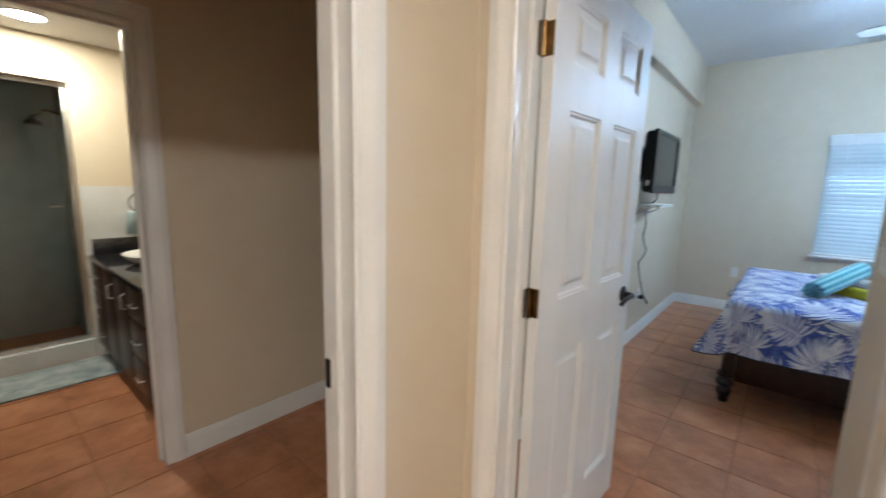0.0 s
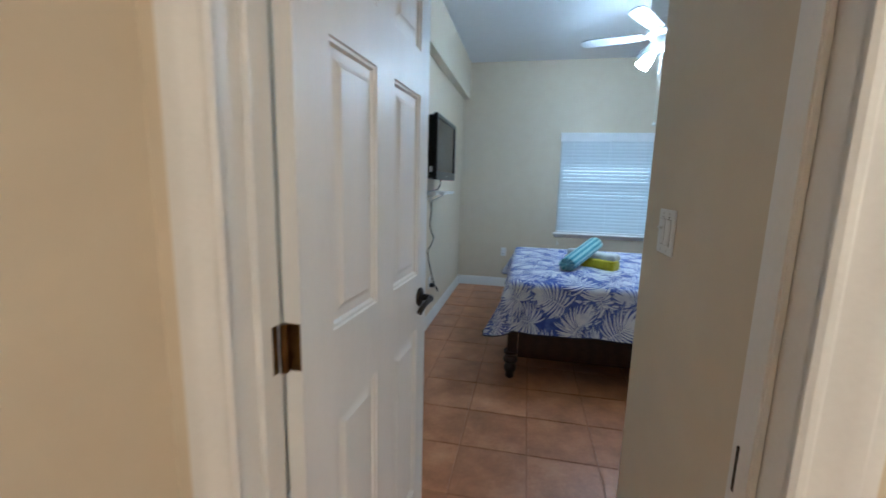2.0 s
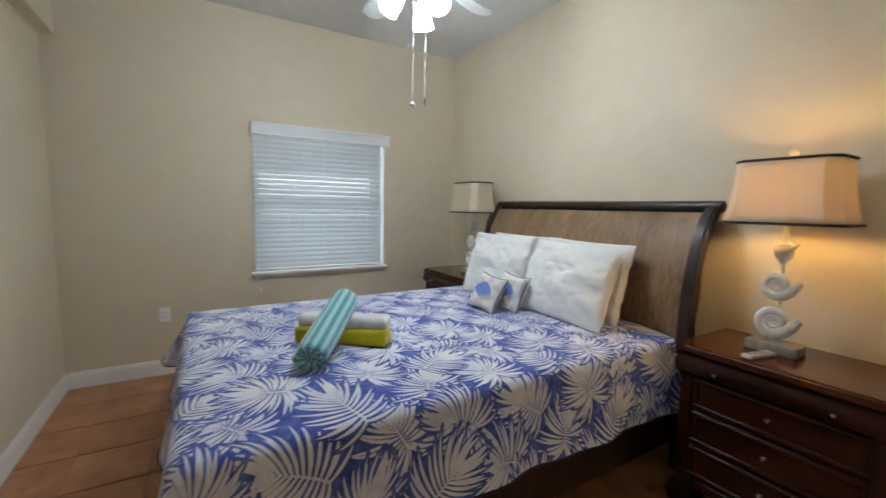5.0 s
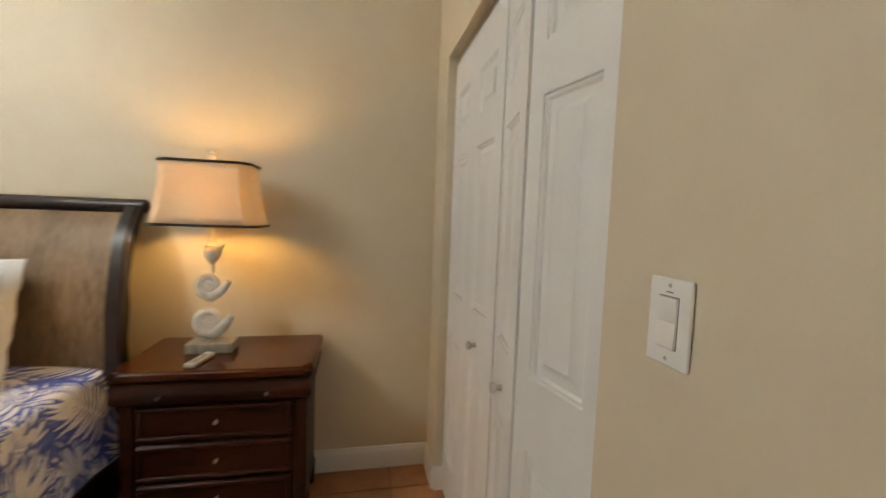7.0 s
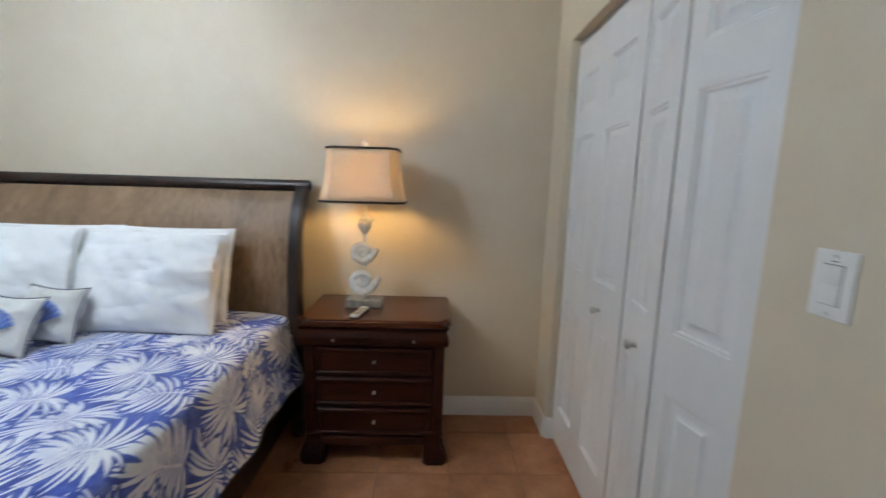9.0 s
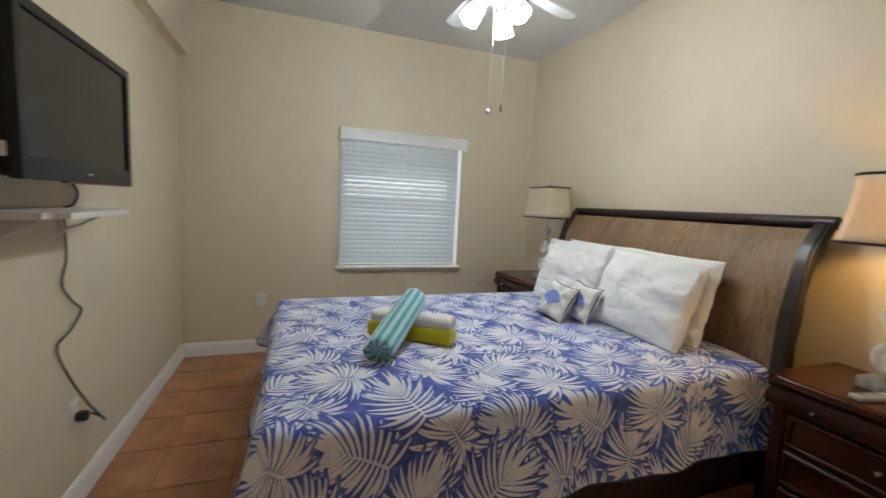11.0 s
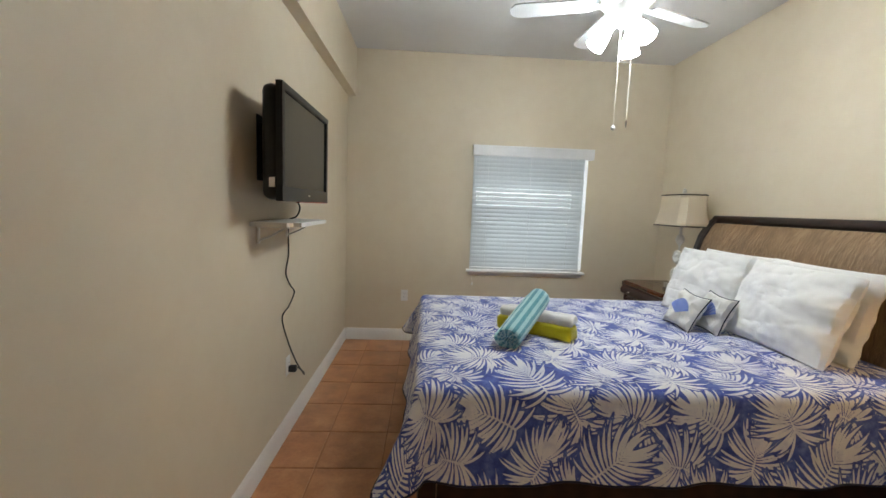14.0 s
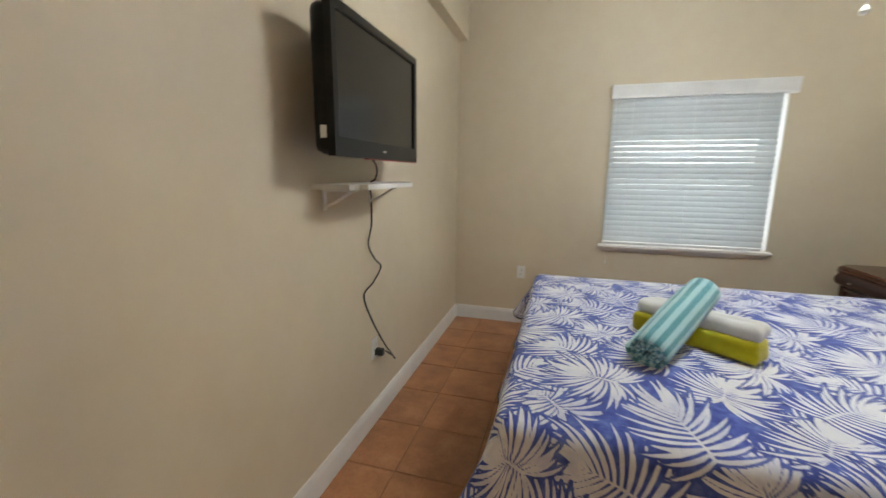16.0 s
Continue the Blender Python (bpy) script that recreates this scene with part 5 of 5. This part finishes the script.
for x, y, z1, end in ((-0.022, 0.0, -1.009, "crystal"), (0.053, 0.01, -0.985, "bar")):
    ch = part("pull_chain", tube([(x, y, -0.42), (x, y, z1 + 0.03)], 0.0012, 6), FANWHITE, fan)
    if end == "crystal":
        part("pull", lathe([(0.0, -0.014), (0.010, -0.008), (0.013, 0.0), (0.010, 0.009), (0.003, 0.016), (0.0, 0.03)], 10, Matrix.Translation((x, y, z1))), PORCELAIN, ch, "white ceramic pull")
    else:
        part("pull", lathe([(0.0, -0.016), (0.004, -0.014), (0.0045, 0.016), (0.0, 0.03)], 10, Matrix.Translation((x, y, z1))), BRONZE, ch, "dark metal pull")

# ---- hall and bathroom ----
hall_light = thing("ceiling_light", (0.85, 0.35, 2.60), "round flush glass ceiling light in the hall", "ceiling light")
part("glass_bowl", lathe([(0.0, -0.095), (0.06, -0.090), (0.12, -0.065), (0.150, -0.025), (0.150, -0.018), (0.0, -0.018)], 32), HALLGLASS, hall_light)
part("rim", lathe([(0.0, 0.0), (0.165, 0.0), (0.168, -0.010), (0.155, -0.022), (0.0, -0.022)], 32), BRONZE, hall_light)

down = thing("downlight", (-3.62, 1.38, 2.35), "round recessed ceiling downlight, lit", "ceiling light")
part("trim_ring", lathe([(0.090, 0.0), (0.112, 0.0), (0.110, -0.006), (0.092, -0.004), (0.090, 0.0)], 36), FANWHITE, down)
part("lens", lathe([(0.0, -0.0035), (0.090, -0.0035), (0.090, -0.0005), (0.0, -0.0005)], 32), BATHLENS, down)

solid("shower_curb", [((-4.12, 0.48, 0.0), (-3.99, 1.59, 0.145))], BATHTILE, "white tiled shower curb", "shower curb")
shower = thing("shower_door", (0, 0, 0), "framed glass shower door, closed", "shower door")
for lo, hi in (((-4.075, 0.48, 0.146), (-4.035, 1.59, 0.176)), ((-4.075, 0.48, 2.025), (-4.035, 1.59, 2.059)), ((-4.075, 1.558, 0.177), (-4.035, 1.59, 2.024)), ((-4.075, 0.48, 0.177), (-4.035, 0.512, 2.024))):
    part("frame_bar", rbox(lo, hi, 0.004), NICKEL, shower)
part("glass_panel", rbox((-4.058, 0.513, 0.177), (-4.050, 1.557, 2.024), 0, 1), SHOWERGLASS, shower)
part("handle", tube([(-4.04, 1.43, 1.18), (-3.99, 1.43, 1.18), (-3.99, 1.49, 1.18), (-4.04, 1.49, 1.18)], 0.006, 8), NICKEL, shower)
head = thing("shower_head", (-4.62, 1.62, 1.90), "dark shower head on a short arm", "shower head")
part("arm", tube([(0, 0.0, 0.0), (0, -0.10, 0.02), (0, -0.16, -0.03)], 0.010, 10), BRONZE, head)
part("rose", lathe([(0.0, -0.10), (0.065, -0.10), (0.060, -0.085), (0.02, -0.05), (0.012, -0.02), (0.0, -0.02)], 24, Matrix.Translation((0, -0.17, 0.0))), BRONZE, head)
solid("tile_wainscot", [((-3.999, 1.595, 0.0), (-3.988, 2.29, 1.33))], BATHTILE, "white tiled wainscot on the bathroom wall", "wall tile")

vanity = thing("vanity_cabinet", (-3.98, 1.63, 0), "espresso wood bathroom vanity with doors and drawers", "vanity")
part("body", rbox((0.0, 0.0, 0.10), (1.38, 0.63, 0.78), 0.004), ESPRESSO, vanity)
part("toe_kick", rbox((0.01, 0.05, 0.0), (1.37, 0.55, 0.10), 0.002), ESPRESSO, vanity)
for k in range(4):
    x0 = 0.02 + k * 0.34
    if k in (0, 3):
        for z0, z1 in ((0.12, 0.33), (0.345, 0.56), (0.575, 0.765)):
            d = part("drawer", rbox((x0, -0.018, z0), (x0 + 0.325, 0.004, z1), 0.005), ESPRESSO, vanity)
            part("pull", tube([(x0 + 0.11, -0.018, (z0 + z1) / 2), (x0 + 0.12, -0.042, (z0 + z1) / 2), (x0 + 0.21, -0.042, (z0 + z1) / 2), (x0 + 0.22, -0.018, (z0 + z1) / 2)], 0.005, 8), NICKEL, d, "nickel bar pull")
    else:
        d = part("door", rbox((x0, -0.018, 0.12), (x0 + 0.325, 0.004, 0.765), 0.005), ESPRESSO, vanity)
        part("pull", tube([(x0 + 0.28, -0.018, 0.60), (x0 + 0.28, -0.042, 0.61), (x0 + 0.28, -0.042, 0.69), (x0 + 0.28, -0.018, 0.70)], 0.005, 8), NICKEL, d, "nickel bar pull")
counter = thing("granite_slab", (-3.985, 1.60, 0.781), "black granite vanity top with backsplash", "countertop")
part("slab", rbox((0.0, 0.0, 0.0), (1.42, 0.68, 0.032), 0.004), GRANITE, counter)
part("backsplash", rbox((0.0, 0.03, 0.032), (0.020, 0.68, 0.150), 0.003), GRANITE, counter)
basin = tagged(new("wash_basin", finish("wash_basin", lathe([(0.0, 0.0), (0.10, 0.0), (0.17, 0.022), (0.205, 0.055), (0.212, 0.062), (0.200, 0.060), (0.16, 0.034), (0.09, 0.014), (0.0, 0.010)], 40), PORCELAIN)), "white oval porcelain basin on the granite top", "basin")
basin.matrix_basis = Matrix.Translation((-3.36, 1.90, 0.8135)) @ Matrix.Diagonal((1.2, 1.0, 1.05, 1))
ring = thing("towel_ring", (-3.988, 1.95, 1.28), "dark bronze towel ring", "towel ring")
part("rose", lathe([(0.0, 0.0), (0.026, 0.0), (0.024, 0.010), (0.010, 0.014), (0.008, 0.05), (0.0, 0.052)], 20, pose(0, 0, 0, 0, 90)), BRONZE, ring)
part("ring", tube([(0.045, 0.075 * math.sin(2 * math.pi * k / 24), -0.075 + 0.075 * math.cos(2 * math.pi * k / 24)) for k in range(24)], 0.005, 8, None, True), BRONZE, ring)
bm = bmesh.new()
tw = []
for i in range(13):
    y = -0.105 + 0.21 * i / 12
    fold_x = 0.008 * math.sin(i * 1.6)
    tw.append([bm.verts.new((0.028 + fold_x, y, -0.33 + 0.01 * math.sin(i))), bm.verts.new((0.034 + fold_x * 0.5, y * 0.85, -0.150)), bm.verts.new((0.045, y * 0.8, -0.140)), bm.verts.new((0.058 + fold_x * 0.5, y * 0.85, -0.150)), bm.verts.new((0.066 + fold_x, y, -0.31))])
for a, b in zip(tw, tw[1:]):
    for k in range(4):
        bm.faces.new((a[k], a[k + 1], b[k + 1], b[k]))
hand_towel = tagged(new("hand_towel", finish("hand_towel", bm, TOWELBLUE)), "pale blue hand towel hanging from the ring", "towel")
hand_towel.matrix_basis = pose(-3.988, 1.95, 1.28)
hand_towel.modifiers.new("thickness", "SOLIDIFY").thickness = 0.006
mat_ob = tagged(new("bath_mat", finish("bath_mat", rbox((-3.96, 0.70, 0.0005), (-3.52, 1.66, 0.016), 0.007, 3), BATHMAT)), "grey and white patterned bath mat before the shower", "bath mat")

# ---- floor tiles ----
PITCH_X, PITCH_Y, X0, Y0 = 0.3435, 0.3475, -0.052, 3.405


def tile_mesh():
    bm = bmesh.new()
    hx, hy = (PITCH_X - 0.0048) / 2, (PITCH_Y - 0.0048) / 2
    box(bm, (-hx, -hy, -0.008), (hx, hy, 0.0))
    top = [e for e in bm.edges if e.verts[0].co.z > -0.001 and e.verts[1].co.z > -0.001]
    bmesh.ops.bevel(bm, geom=top, offset=0.003, segments=2, affect="EDGES")
    return finish("tile", bm, TILE)


TILE_MESH = tile_mesh()
ROOMS = [(WX, 2.15, EX, NY), (HX - 0.2, 0.9, 0.6, 2.2), (-4.0, 0.75, HX, 2.6)]
rng = random.Random(5)
for i in range(-13, 8):
    for j in range(-9, 12):
        cx, cy = X0 + (i + 0.5) * PITCH_X, Y0 + (j + 0.5) * PITCH_Y
        if any(a - 0.17 < cx < c + 0.17 and b - 0.17 < cy < d + 0.17 for a, b, c, d in ROOMS):
            o = new("tile", TILE_MESH)
            o.parent = floor
            o.matrix_basis = pose(cx, cy, rng.uniform(-0.0006, 0.0))
